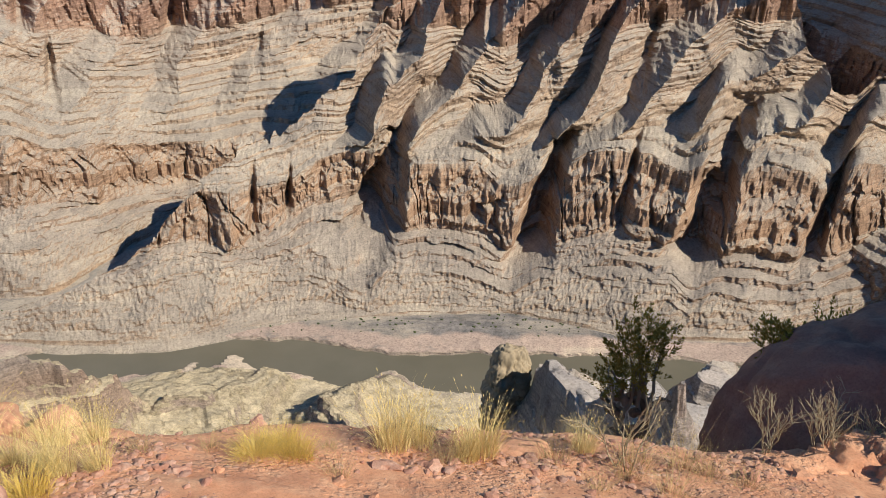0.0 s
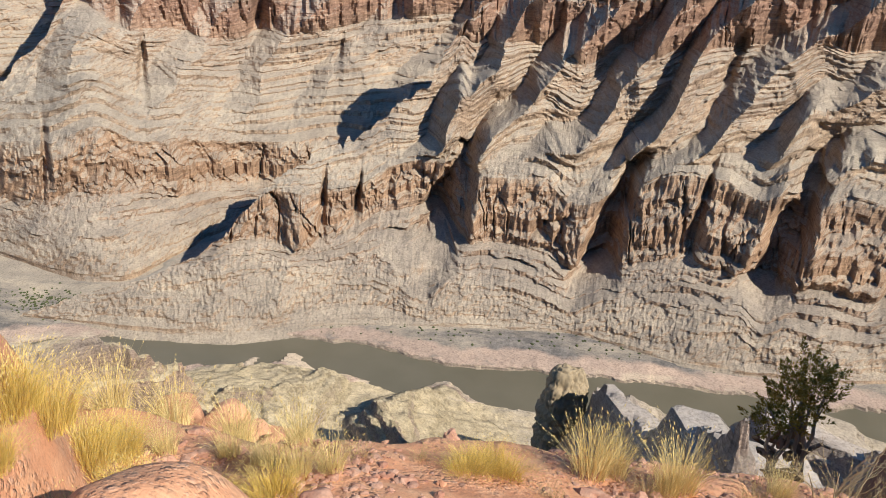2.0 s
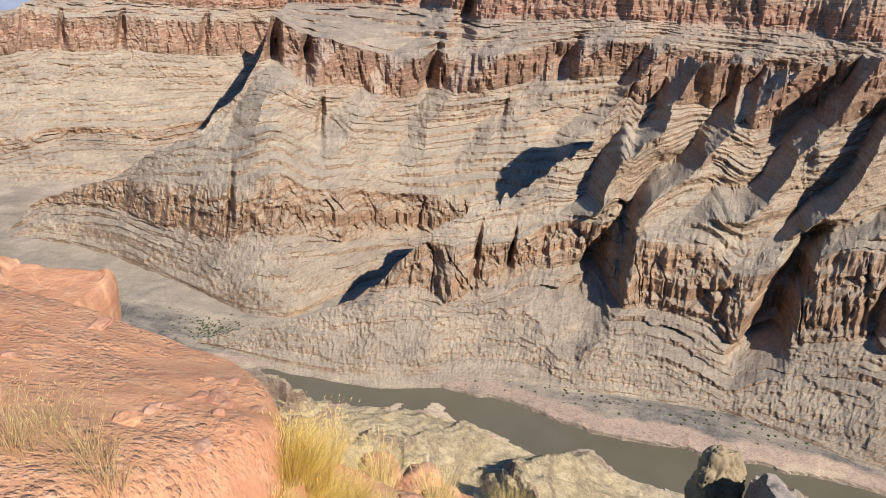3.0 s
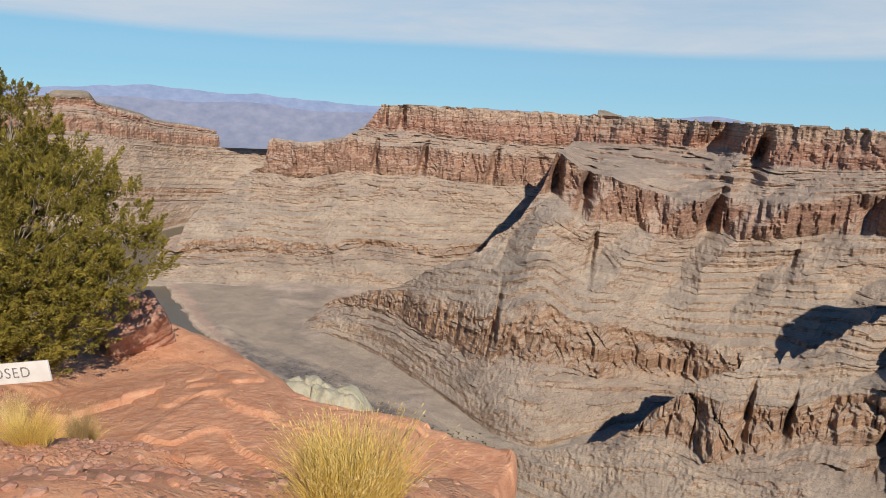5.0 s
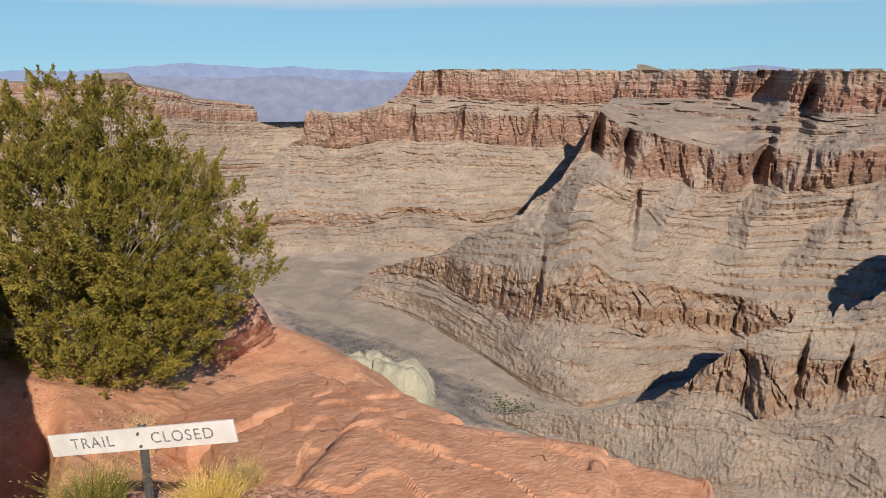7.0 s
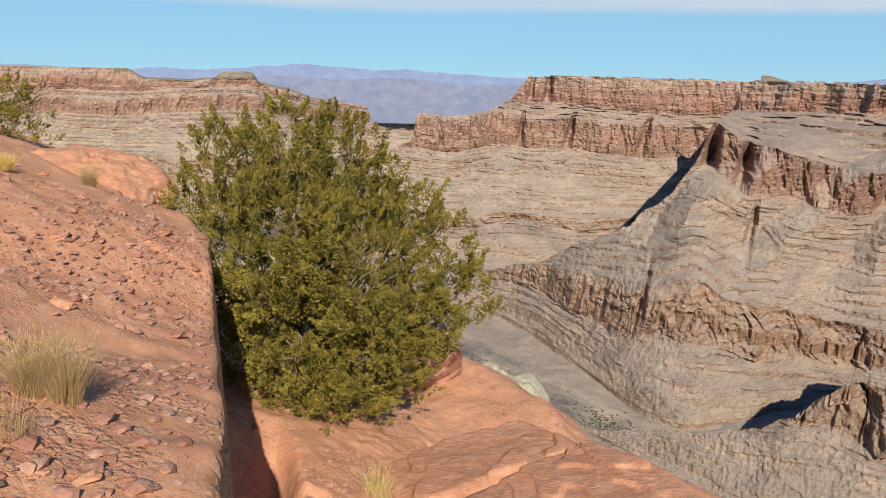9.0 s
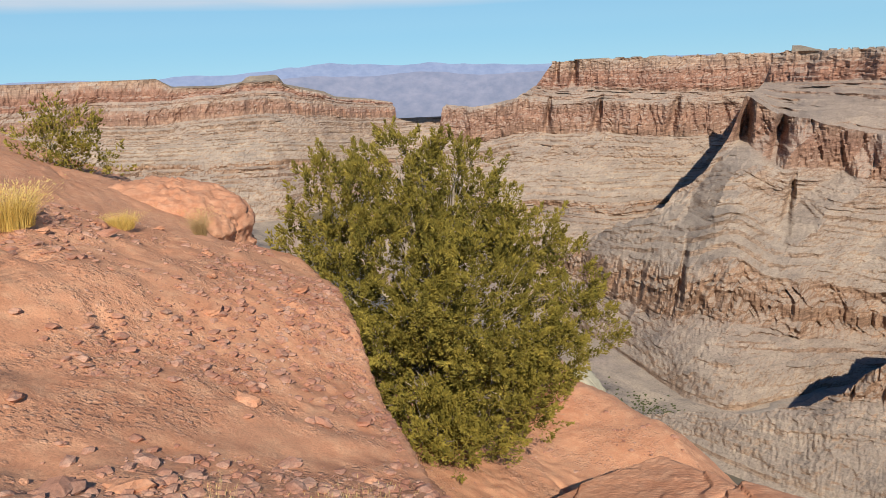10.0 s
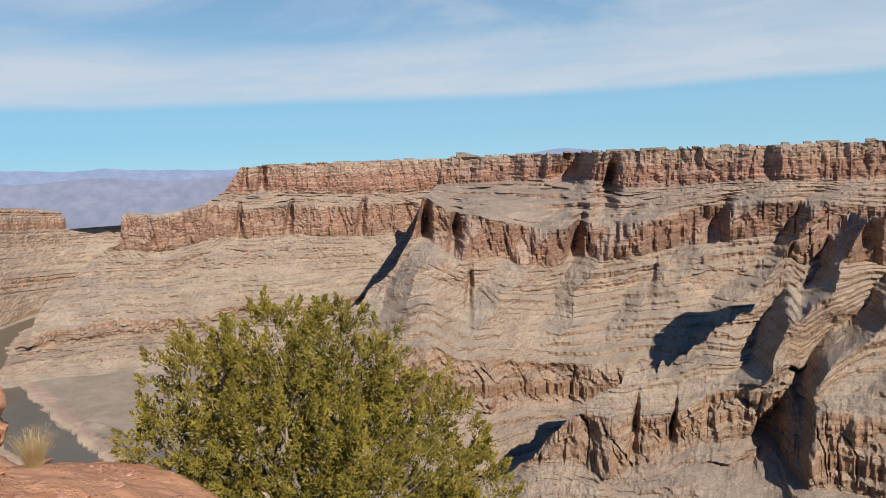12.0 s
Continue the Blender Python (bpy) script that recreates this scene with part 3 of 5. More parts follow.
R_CONTOURS = dict(
    foot=[(-37, 1301), (-33, 1358), (-22, 1757), (-12, 1803), (3.4, 1698), (17.7, 1727), (22.4, 1665), (26.4, 1539), (30.9, 1423), (34.2, 1447), (37.7, 1582), (40.6, 1711), (43.5, 1866),
        (47.2, 2053), (49.9, 2135), (52.5, 2199)],
    terrace=[(-37, 1331), (-33, 1389), (-22, 1790), (-12, 1837), (3.6, 1733), (17.8, 1757), (23.9, 1666), (26.5, 1591), (31.1, 1506), (34.9, 1544), (37.8, 1657), (40.7, 1793), (43.5, 1956),
        (48.1, 2151)],
    brown_base=[(-37, 1368), (-33, 1428), (-22, 1838), (-12, 1887), (3.8, 1782), (9.2, 1812), (13.9, 1833), (22.3, 1763), (26.8, 1681), (31.4, 1623), (36.1, 1687), (38.9, 1791), (41.7, 1915),
        (45.4, 2119), (48.1, 2217)],
    brown_top=[(-37, 1406), (-33, 1467), (-22, 1884), (-12, 1932), (4.2, 1828), (9.6, 1862), (14.3, 1886), (18.4, 1858), (22.7, 1819), (29.3, 1702), (34.8, 1722), (38.1, 1822), (41.8, 1977),
        (45.5, 2152), (48.1, 2237)],
    ledge_base=[(-37, 1569), (-33, 1639), (-22, 2099), (-12, 2154), (5.4, 2194), (7.7, 2186), (11.2, 2178), (15.0, 2140), (19.0, 2098), (23.2, 2054), (27.5, 1975), (30.7, 1966), (36.5, 2008),
        (41.0, 2110)],
    red_base=[(-37, 1697), (-33, 1757), (-22, 2245), (-12, 2304), (5.9, 2358), (11.6, 2319), (15.7, 2266), (17.7, 2246), (19.5, 2253), (20.5, 2202), (23.4, 2163), (27.8, 2087), (29.5, 2073),
        (30.9, 2088), (33.1, 2101)],
    red_top=[(-37, 1731), (-33, 1791), (-22, 2279), (-12, 2338), (6.2, 2378), (11.9, 2338), (16.0, 2285), (18.3, 2267), (19.8, 2266), (20.4, 2232), (23.7, 2185), (25.4, 2157), (27.6, 2120),
        (31.1, 2117), (33.3, 2129)],
    slope_top=[(-37, 1873), (-33, 1940), (-22, 2403), (-12, 2430), (6.5, 2460), (12.2, 2480), (15.5, 2480), (17.9, 2560), (20.4, 2720), (24.1, 2850), (28.3, 2920), (32.6, 3060)],
)
R_BENCH = [(-37, -170), (-12, -140), (6.5, -110), (12.2, -126), (15.5, -130), (17.9, -104), (20.4, -102), (24.1, -101), (28.3, -110), (33, -120)]   # height of the top of the slope
R_CREST = [(-37, 8.0), (29.5, 8.0), (30.2, 6.82), (31.3, 6.03), (32.2, 5.17), (33.9, 4.36), (36.5, 3.87), (40.1, 3.64), (43.7, 3.23), (45.5, 3.03), (48.1, 2.49), (50.8, 1.35), (52.5, 0.27)]
M_CONTOURS = dict(
    foot=[(23.0, 3021), (31.8, 2841), (40.9, 2657), (47.2, 2593), (50.8, 2676), (54.2, 2660), (58.3, 2753), (62.2, 2790)],
    terrace=[(23.2, 3150), (31.9, 2971), (41.0, 2793), (49.9, 2772), (58.3, 2840), (60.6, 2877)],
    brown_base=[(23.2, 3219), (32.0, 3032), (41.0, 2851), (49.9, 2830), (58.2, 2918), (60.6, 2952)],
    brown_top=[(23.3, 3260), (32.1, 3072), (36.5, 2973), (41.0, 2880), (45.5, 2866), (49.9, 2862), (53.3, 2902), (60.5, 2984)],
    ledge_base=[(23.6, 3441), (34.5, 3212), (41.2, 3103), (45.6, 3098), (53.3, 3129), (60.5, 3165)],
    red_base=[(23.7, 3566), (32.4, 3397), (36.8, 3317), (43.9, 3257), (50.8, 3251), (53.7, 3280), (56.5, 3310)],
    red_top=[(23.9, 3598), (32.5, 3427), (36.9, 3351), (44.0, 3286), (47.4, 3289), (53.9, 3312)],
    slope_top=[(24.0, 3697), (32.6, 3517), (37.0, 3429), (41.4, 3400), (45.2, 3385)],
)
M_CREST = [(22, 8.0), (45.0, 8.0), (45.1, 7.83), (45.8, 7.27), (46.8, 6.54), (47.8, 6.08), (53.3, 6.12), (53.5, 5.92), (53.8, 5.22), (54.9, 4.88), (56.7, 4.36), (58.1, 4.03), (59.5, 3.48),
        (61.4, 1.64), (62.3, 0.61)]
L_CONTOURS = dict(
    foot=[(48.8, 4491), (55.9, 4394), (59.5, 4109), (63.0, 3712), (66.4, 3469), (70.5, 3469), (73.2, 3550), (75.8, 3641), (81.4, 3877)],
    terrace=[(48.8, 4541), (55.9, 4450), (59.4, 4201), (62.9, 3836), (66.2, 3639), (70.2, 3638), (73.0, 3710), (75.5, 3795), (81.1, 4017)],
    brown_base=[(48.8, 4579), (55.9, 4508), (59.4, 4277), (62.8, 3961), (66.1, 3759), (70.1, 3749), (72.8, 3819), (75.4, 3906), (80.9, 4136)],
    brown_top=[(48.8, 4611), (55.8, 4543), (59.3, 4314), (62.7, 4000), (66.1, 3791), (70.1, 3778), (72.7, 3847), (75.3, 3937), (80.8, 4169)],
    ledge_base=[(48.7, 4808), (55.8, 4750), (59.2, 4513), (62.6, 4185), (65.9, 3965), (69.9, 3938), (72.5, 3988), (75.1, 4072), (80.6, 4308)],
    red_base=[(48.7, 4931), (55.7, 4877), (59.1, 4650), (62.5, 4327), (65.8, 4101), (69.7, 4063), (72.4, 4107), (75.0, 4171), (80.4, 4413)],
    red_top=[(48.7, 4939), (55.7, 4887), (59.1, 4665), (62.4, 4348), (65.7, 4126), (69.6, 4082), (72.3, 4126), (74.8, 4194), (80.2, 4431)],
    slope_top=[(48.7, 4951), (55.7, 4904), (59.1, 4688), (62.4, 4387), (65.6, 4181), (69.6, 4132), (72.2, 4171), (74.7, 4241), (80.1, 4487)],
)
NAMES = ("foot", "terrace", "brown_base", "brown_top", "ledge_base", "red_base", "red_top", "slope_top")
# knolls on the plateaus: x, y, radius, height
KNOLLS = [(-1960, 2560, 200, 16), (-1600, 2780, 150, 20), (-4080, 1750, 110, 30)]


def bed_table(seed, rise, run, thickness, hard, rows):
    """One formation as a stair of beds: its share of the rise and of the run at each row. hard: share of the beds that stand as cliffs."""
    r = random.Random(seed)
    h, w = [0.0], [0.0]
    cliff = r.random() < hard
    while h[-1] < rise:
        t = thickness * r.uniform(0.35, 1.7)
        h.append(h[-1] + t)
        w.append(w[-1] + t * (0.10 if cliff else r.uniform(1.6, 3.2)))
        cliff = not cliff if r.random() < 0.8 else r.random() < hard
    h, w = np.array(h) / h[-1], np.array(w) / w[-1]
    step = np.linspace(0, 1, rows, endpoint=False)
    return [np.concatenate([v[i] + (v[i + 1] - v[i]) * step for i in range(len(v) - 1)]) for v in (h, w)]


# each formation, from the talus up: bed thickness, share of hard beds, rows to a bed, strength of the joints, of the beds
FORMATIONS = [
    (7.0, 0.25, 4, 0.42, 0.40),     # talus
    (6.5, 0.5, 4, 0.5, 1.0),     # terraces
    (15.0, 0.75, 4, 1.0, 0.9),     # brown cliff
    (5.5, 0.3, 3, 0.45, 0.85),     # shale
    (6.0, 0.55, 3, 0.65, 1.0),     # ledges
    (32.0, 0.9, 9, 1.0, 0.5),     # red cliff
    (8.5, 0.4, 3, 0.5, 1.0),     # slope
    (15.0, 0.7, 4, 0.9, 0.9),     # rim cliff
]


def canyon_wall(name, contours, slopes, crest, a0, a1, step, label, rim=None, scale=1.0, seed=0, coarse=1, even=1.0, coves=(), bench=None, ribs=None):
    bearing = np.arange(a0, a1, step)
    soften = np.hanning(2 * int(even / step) + 3)
    soften /= soften.sum()
    pad = len(soften) // 2
    edges = [np.convolve(np.pad(np.interp(bearing, *zip(*contours[k])), pad, mode="edge"), soften, "valid") for k in NAMES]
    edges = [np.maximum.accumulate(np.array(edges) + 5 * np.arange(8)[:, None], 0)[i] - 5 * i for i in range(8)]
    heights = [np.full(bearing.shape, -692.0)]
    for lo, hi, deg_ in zip(edges, edges[1:], slopes):
        rise = math.tan(math.radians(deg_)) * (hi - lo)
        if deg_ > 70:
            rise = np.clip(rise, 0.92 * np.median(rise), 1.08 * np.median(rise))
        heights.append(heights[-1] + rise)
    if bench:
        heights[7] = np.interp(bearing, *zip(*bench))
    top = np.interp(bearing, *zip(*rim)) if rim else np.full(bearing.shape, -9.0)
    top = np.maximum(top, heights[-1] + 6)
    edges.append(edges[-1] + (top - heights[-1]) / math.tan(math.radians(slopes[7])))
    heights.append(top)
    rad, hgt, lev, joint = [], [], [], []
    for i, (thick, hard, rows, jn, bd) in enumerate(FORMATIONS):
        rise, run = float(np.mean(heights[i + 1] - heights[i])), float(np.mean(edges[i + 1] - edges[i]))
        h, w = bed_table(100 + i * 7, rise, run, thick * (1 + 0.4 * (scale - 1)), hard, max(2, rows // coarse))
        # talus hides the stair in places
        along = np.radians(bearing) * edges[3]
        for hj, wj in zip(h, w):
            hide = 1 - bd * smooth(-0.42, 0.12, fbm(along / 150, along * 0 + i + hj * 0.8, 2, seed + 5) + 0.9 * fbm(along / 48, along * 0 + i * 31 + hj * 9.0, 2, seed + 16))
            rad.append(edges[i] + (edges[i + 1] - edges[i]) * (wj + (hj - wj) * hide))
            hgt.append(heights[i] + (heights[i + 1] - heights[i]) * hj)
            lev.append(np.full(bearing.shape, i + hj))
            joint.append(np.full(bearing.shape, jn))
    for j, f in enumerate(np.linspace(0, 1, 10) ** 2):
        rad.append(edges[8] + (np.maximum(4840, edges[8] + 60) - edges[8]) * f)
        hgt.append(heights[8] + 0 * bearing)
        lev.append(np.full(bearing.shape, 8.0 + 0.4 * (j > 0)))
        joint.append(np.full(bearing.shape, 0.6 if j == 0 else 0.0))
    rad.insert(0, edges[0] - 30)
    hgt.insert(0, heights[0] - 14)
    lev.insert(0, 0 * bearing)
    joint.insert(0, 0 * bearing)
    rad, hgt, lev, joint = (np.array(v).T for v in (rad, hgt, lev, joint))
    B = np.radians(bearing)[:, None] + 0 * rad
    ease = np.hanning(13) / np.hanning(13).sum()
    joint = np.tile(np.convolve(np.pad(joint[0], 6, mode="edge"), ease, "valid"), (len(bearing), 1))
    s = B * np.mean(edges[3]) / scale
    # gullies and buttresses, alike in all directions of the plan and slanting to the bearings
    px, py = -np.sin(B) * rad / scale, np.cos(B) * rad / scale
    wx_, wy_ = px + 26 * fbm(px / 90, py / 90, 3, seed + 9), py + 26 * fbm(px / 90, py / 90, 3, seed + 13)
    hard_ = joint ** 2.2
    back = 85 * (0.60 - ridged(wx_ / 230, wy_ / 230, 2, seed + 1)) * (0.35 + 0.65 * hard_)
    back += 42 * (0.60 - ridged(wx_ / 88, wy_ / 88, 2, seed + 2)) * (0.10 + 0.90 * hard_)
    back += 14 * (0.6 - ridged(wx_ / 31, wy_ / 31, 2, seed + 3)) * (0.16 + hard_)
    back += 11.0 * (0.6 - ridged(px / 13, py / 13, 2, seed + 4)) * (0.30 + hard_)
    back += 3.6 * fbm(s / 6, hgt / 6, 2, seed + 7)
    # open joints
    back += 9 * joint ** 4 / scale ** 2 * smooth(0.90, 0.985, ridged(wx_ / 27, wy_ / 27, 1, seed + 14)) + 16 * joint ** 4 / scale ** 2 * smooth(0.93, 0.99, ridged(wx_ / 95, wy_ / 95, 1, seed + 15))
    # side spurs that come down slantwise, steeper on the side away from the sun: spacing and slant in degrees, depth
    if ribs:
        gap, slant, deep, limit = ribs
        turn_ = (np.degrees(B) + slant * (lev - 4.0) + 2.6 * fbm(px / 240, py / 240, 4, seed + 17)) / gap
        cell_ = np.floor(turn_)
        f_ = turn_ - cell_
        saw = np.where(f_ < 0.30, f_ / 0.30, (1 - f_) / 0.70)
        back += deep * (saw - 0.45) * (0.75 + 0.5 * vnoise(cell_ * 3.1, lev * 0.9, seed + 18)) * smooth(3.1, 3.8, lev) * smooth(7.0, 6.0, lev) * smooth(limit, limit - 4.5, np.degrees(B))
    # amphitheatres worn into the wall: bearing, half width in degrees, depth, lowest and highest bed
    for cb, cw, depth, lo, hi in coves:
        up = (lev - lo) / (hi - lo)
        off = np.degrees(B) - cb + 1.1 * cw * (up - 0.5) + 0.5 * cw * fbm(px / 45, py / 45, 3, seed + 12)
        back += depth / scale * smooth(1.0, 0.1, np.abs(off) / (cw * np.clip(1.5 - 0.8 * up, 0.4, 1.7))) * smooth(lo - 0.4, lo + 0.4, lev) * smooth(hi + 0.4, hi - 0.4, lev)
    rad = rad + scale * back * np.clip(lev * 3, 0.15, 1.0)
    hgt = hgt + scale * (1.6 * fbm(s / 60, rad / 60, 3, seed + 8) + 0.8 * fbm(s / 9, rad / 9, 2, seed + 10))
    # beyond the crest the ground falls away
    if crest:
        peak = np.interp(bearing, *zip(*crest)) + 0.07 * fbm(bearing * 2.2, bearing * 0, 4, seed + 11)
        for i in range(len(bearing)):
            j = int(np.searchsorted(lev[i], peak[i]))
            if j < lev.shape[1] - 9:
                j = max(j, 1)
                n = lev.shape[1] - j
                run = np.linspace(0, 1, n) ** 1.6 * 420 * scale
                rad[i, j:] = rad[i, j - 1] + run
                hgt[i, j:] = np.maximum(hgt[i, j - 1] - 0.75 * run, -705)
                lev[i, j:] = lev[i, j - 1] - np.linspace(0, lev[i, j - 1], n)
    X, Y = -np.sin(B) * rad, np.cos(B) * rad
    for kx, ky, kr, kh in KNOLLS:
        hgt = hgt + kh * smooth(kr * 1.3, kr * 0.7, np.hypot(X - kx, Y - ky)) * (lev > 7.9)
    me = grid_mesh(name, X[:, ::-1], Y[:, ::-1], hgt[:, ::-1], bed_mat, False)
    at = me.attributes.new("bed", "FLOAT", "POINT")
    at.data.foreach_set("value", lev[:, ::-1].ravel().astype(np.float32))
    return thing(name, me, label, "canyon wall", kind="structure")


S_COVES = [(-21.9, 1.7, 130, 1.7, 3.6), (-8.7, 1.8, 120, 1.5, 3.5), (4.6, 1.9, 110, 1.4, 3.6), (-29.9, 0.7, 70, 1.8, 3.3), (-15.4, 0.5, 40, 2.0, 3.2), (-15.6, 0.6, 50, 4.3, 5.2), (12.4, 0.3, 30, 2.0, 3.2), (15.3, 0.4, 35, 2.0, 3.4)]
canyon_wall("wall_spurs", S_CONTOURS, (34, 28, 60, 30, 36, 76, 32, 72), S_CREST, -36, 40, 0.085, "banded tan and brown canyon spurs with cliffs and talus", seed=200, even=0.8, coves=S_COVES, ribs=(5.4, 3.4, 125, 11))
R_COVES = [(28.9, 0.55, 90, 5.0, 6.2), (19.4, 0.8, 100, 4.9, 6.3), (16.9, 1.0, 110, 6.1, 7.6), (19.6, 1.2, 150, 6.9, 8.5), (31.0, 0.5, 80, 5.0, 7.0), (30.2, 0.5, 60, 7.0, 8.5), (13.8, 0.4, 40, 4.0, 4.6), (27.9, 0.3, 40, 3.6, 4.7), (35.2, 0.4, 40, 2.3, 3.2), (9.0, 0.8, 60, 4.9, 6.2)]
canyon_wall("wall_far", R_CONTOURS, (34, 28, 56, 28, 34, 76, 33, 72), R_CREST, -37, 52.6, 0.115, "banded canyon wall with red cliffs under a level rim", scale=1.2, seed=300, even=2.0, coves=R_COVES, bench=R_BENCH, ribs=(6.3, 2.6, 62, 40))
M_COVES = [(43.3, 0.3, 60, 7.0, 8.5), (44.6, 0.25, 50, 7.0, 8.5), (45.3, 0.3, 50, 5.0, 6.2), (41.6, 0.4, 60, 5.0, 6.2), (36.0, 0.4, 60, 5.0, 6.3)]
canyon_wall("wall_mesa", M_CONTOURS, (26, 30, 45, 30, 34, 76, 34, 72), M_CREST, 23, 62.5, 0.1, "flat-topped red and tan mesa over pale slopes", scale=1.5, seed=400, even=2.0, coves=M_COVES)
LEFT_TOP = [(48, -270), (55.7, -250), (59, -200), (61.6, -174), (62.4, -140), (65.2, -85), (65.7, -53), (67.9, -57), (69.9, -75), (73.2, -69), (74.2, -20), (80, -19), (90, -15)]
canyon_wall("wall_left", L_CONTOURS, (40, 35, 45, 35, 38, 76, 40, 72), None, 48.5, 92, 0.11, "distant pale red canyon wall behind the river bend", rim=LEFT_TOP, scale=1.8, seed=500, coarse=2, even=3.0)

wm = Mat("river_water", 0.3, 0.4)
wm.color(wm.mix(wm.remap(wm.noise(wm.position(), 0.01), 0.3, 0.7), (0.125, 0.11, 0.075), (0.155, 0.135, 0.095)))
wm.bump(wm.noise(wm.position(), 0.6, 4.0), 0.15, 0.4)
wx, wy = np.meshgrid(np.linspace(-4600, 2200, 40), np.linspace(300, 3400, 30), indexing="ij")
thing("water", grid_mesh("water", wx, wy, np.full(wx.shape, RIVER_Z), wm.m), "still grey-green river between low banks", "river", kind="structure")

# dry wash of pale sand out of the side canyon, and the scrub where it meets the river
wash_mat = simple("pale_wash_sand", (0.24, 0.21, 0.175), (0.34, 0.295, 0.245), 0.08)
WASH = [(37.0, 1310), (33.5, 1362), (30.9, 1408), (28.3, 1468), (26.4, 1525), (24.0, 1598), (22.4, 1652), (20.0, 1700)]   # bearing, distance
wp = np.array([(-d_ * math.sin(math.radians(b_)), d_ * math.cos(math.radians(b_))) for b_, d_ in WASH])
wt_ = np.linspace(0, len(wp) - 1, 260)
cx, cy = np.interp(wt_, range(len(wp)), wp[:, 0]) + 10 * np.sin(wt_ * 5.1), np.interp(wt_, range(len(wp)), wp[:, 1]) + 8 * np.cos(wt_ * 4.3)
dx, dy = np.gradient(cx), np.gradient(cy)
ln = np.hypot(dx, dy)
across = np.linspace(-1, 1, 5)
half = 5.0 + 2.5 * np.sin(wt_ * 2.7)
SX = cx[:, None] - (dy / ln)[:, None] * across * half[:, None]
SY = cy[:, None] + (dx / ln)[:, None] * across * half[:, None]
thing("dry_wash", grid_mesh("dry_wash", SX, SY, canyon_height(SX, SY) + 1.2 - 0.9 * across ** 2, wash_mat), "pale sandy bed of a dry wash", "ground", kind="structure")
scrub_mat = simple("river_scrub", (0.045, 0.055, 0.022), (0.10, 0.11, 0.045), 0.3, random_per_island=0.6)
sv, sf = [], []
rs = np.random.RandomState(3)
sx = np.concatenate([rs.normal(-835, 62, 260), rs.choice([-620, -330, -90, 160, 420, 640], 300) + rs.normal(0, 55, 300), rs.normal(-1250, 90, 120)])
sy = np.concatenate([rs.normal(1118, 26, 260), 1150 + rs.normal(0, 22, 300), rs.normal(1110, 30, 120)])
sz = canyon_height(sx, sy)
for x, y, z in zip(sx, sy, sz):
    w, h = rs.uniform(1.2, 3.2), rs.uniform(1.0, 2.6)
    b = len(sv)
    ring = [(x + w * math.cos(a) * rs.uniform(0.7, 1.2), y + w * math.sin(a) * rs.uniform(0.7, 1.2), z - 0.3) for a in np.linspace(0, 6.28, 7)[:-1]]
    mid = [(x + 0.8 * w * math.cos(a + 0.5) * rs.uniform(0.7, 1.2), y + 0.8 * w * math.sin(a + 0.5) * rs.uniform(0.7, 1.2), z + h * rs.uniform(0.45, 0.75)) for a in np.linspace(0, 6.28, 7)[:-1]]
    sv += ring + mid + [(x, y, z + h)]
    for i in range(6):
        j = (i + 1) % 6
        sf += [(b + i, b + j, b + 6 + i), (b + j, b + 6 + j, b + 6 + i), (b + 6 + i, b + 6 + j, b + 12)]
me = bpy.data.meshes.new("scrub")
me.from_pydata(sv, [], sf)
me.materials.append(scrub_mat)
thing("scrub", me, "dark green scrub on the gravel flats by the river", "shrubs", kind="stuff")

# ranges beyond the canyon, distance haze painted as blue tones and a faint glow
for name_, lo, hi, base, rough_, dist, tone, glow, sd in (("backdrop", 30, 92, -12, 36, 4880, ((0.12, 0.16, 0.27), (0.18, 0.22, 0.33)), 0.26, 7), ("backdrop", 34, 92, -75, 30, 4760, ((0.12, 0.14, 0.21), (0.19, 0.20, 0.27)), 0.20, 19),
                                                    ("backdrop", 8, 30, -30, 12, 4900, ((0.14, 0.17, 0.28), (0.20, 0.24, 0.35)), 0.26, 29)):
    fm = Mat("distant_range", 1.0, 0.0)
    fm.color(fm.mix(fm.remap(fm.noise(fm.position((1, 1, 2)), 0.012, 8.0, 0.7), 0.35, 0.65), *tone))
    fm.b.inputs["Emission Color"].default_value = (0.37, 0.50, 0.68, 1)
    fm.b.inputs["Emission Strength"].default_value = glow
    ra = np.radians(np.arange(lo, hi, 0.06))
    RA, RT = np.meshgrid(ra, np.linspace(0, 1, 40), indexing="ij")
    deg = np.degrees(RA)
    crest = base + rough_ * fbm(deg / 5.0, deg * 0 + sd, 6, sd, 0.45) + (22 * np.exp(-((deg - 63) / 4) ** 2) + 14 * np.exp(-((deg - 53.5) / 3) ** 2) if lo > 25 else 40 * np.exp(-((deg - 20) / 3.0) ** 2))
    crest = crest - 60 * smooth(lo + 2.5, lo, deg)
    hz = -330 + (crest + 330) * RT ** 0.7 + 26 * (1 - RT) * RT * 4 * (ridged(deg * 1.5 + RT, RT * 2.0, 3, 91) - 0.6)
    rad = dist + 70 * RT
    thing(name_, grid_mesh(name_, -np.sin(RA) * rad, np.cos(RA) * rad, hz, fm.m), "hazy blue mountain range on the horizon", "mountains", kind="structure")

# ---------------------------------------------------------------- the near rim
def edge_line(x):
    """Where the ledge breaks off towards the hollow with the tree."""
    return np.interp(x, [-26, -20, -15.3, -13.35, -11.25, -9.78, -8.93, -8.0, -6.5], [3.4, 2.6, 2.0, 1.27, 0.50, -0.05, -0.38, -0.74, -0.6])


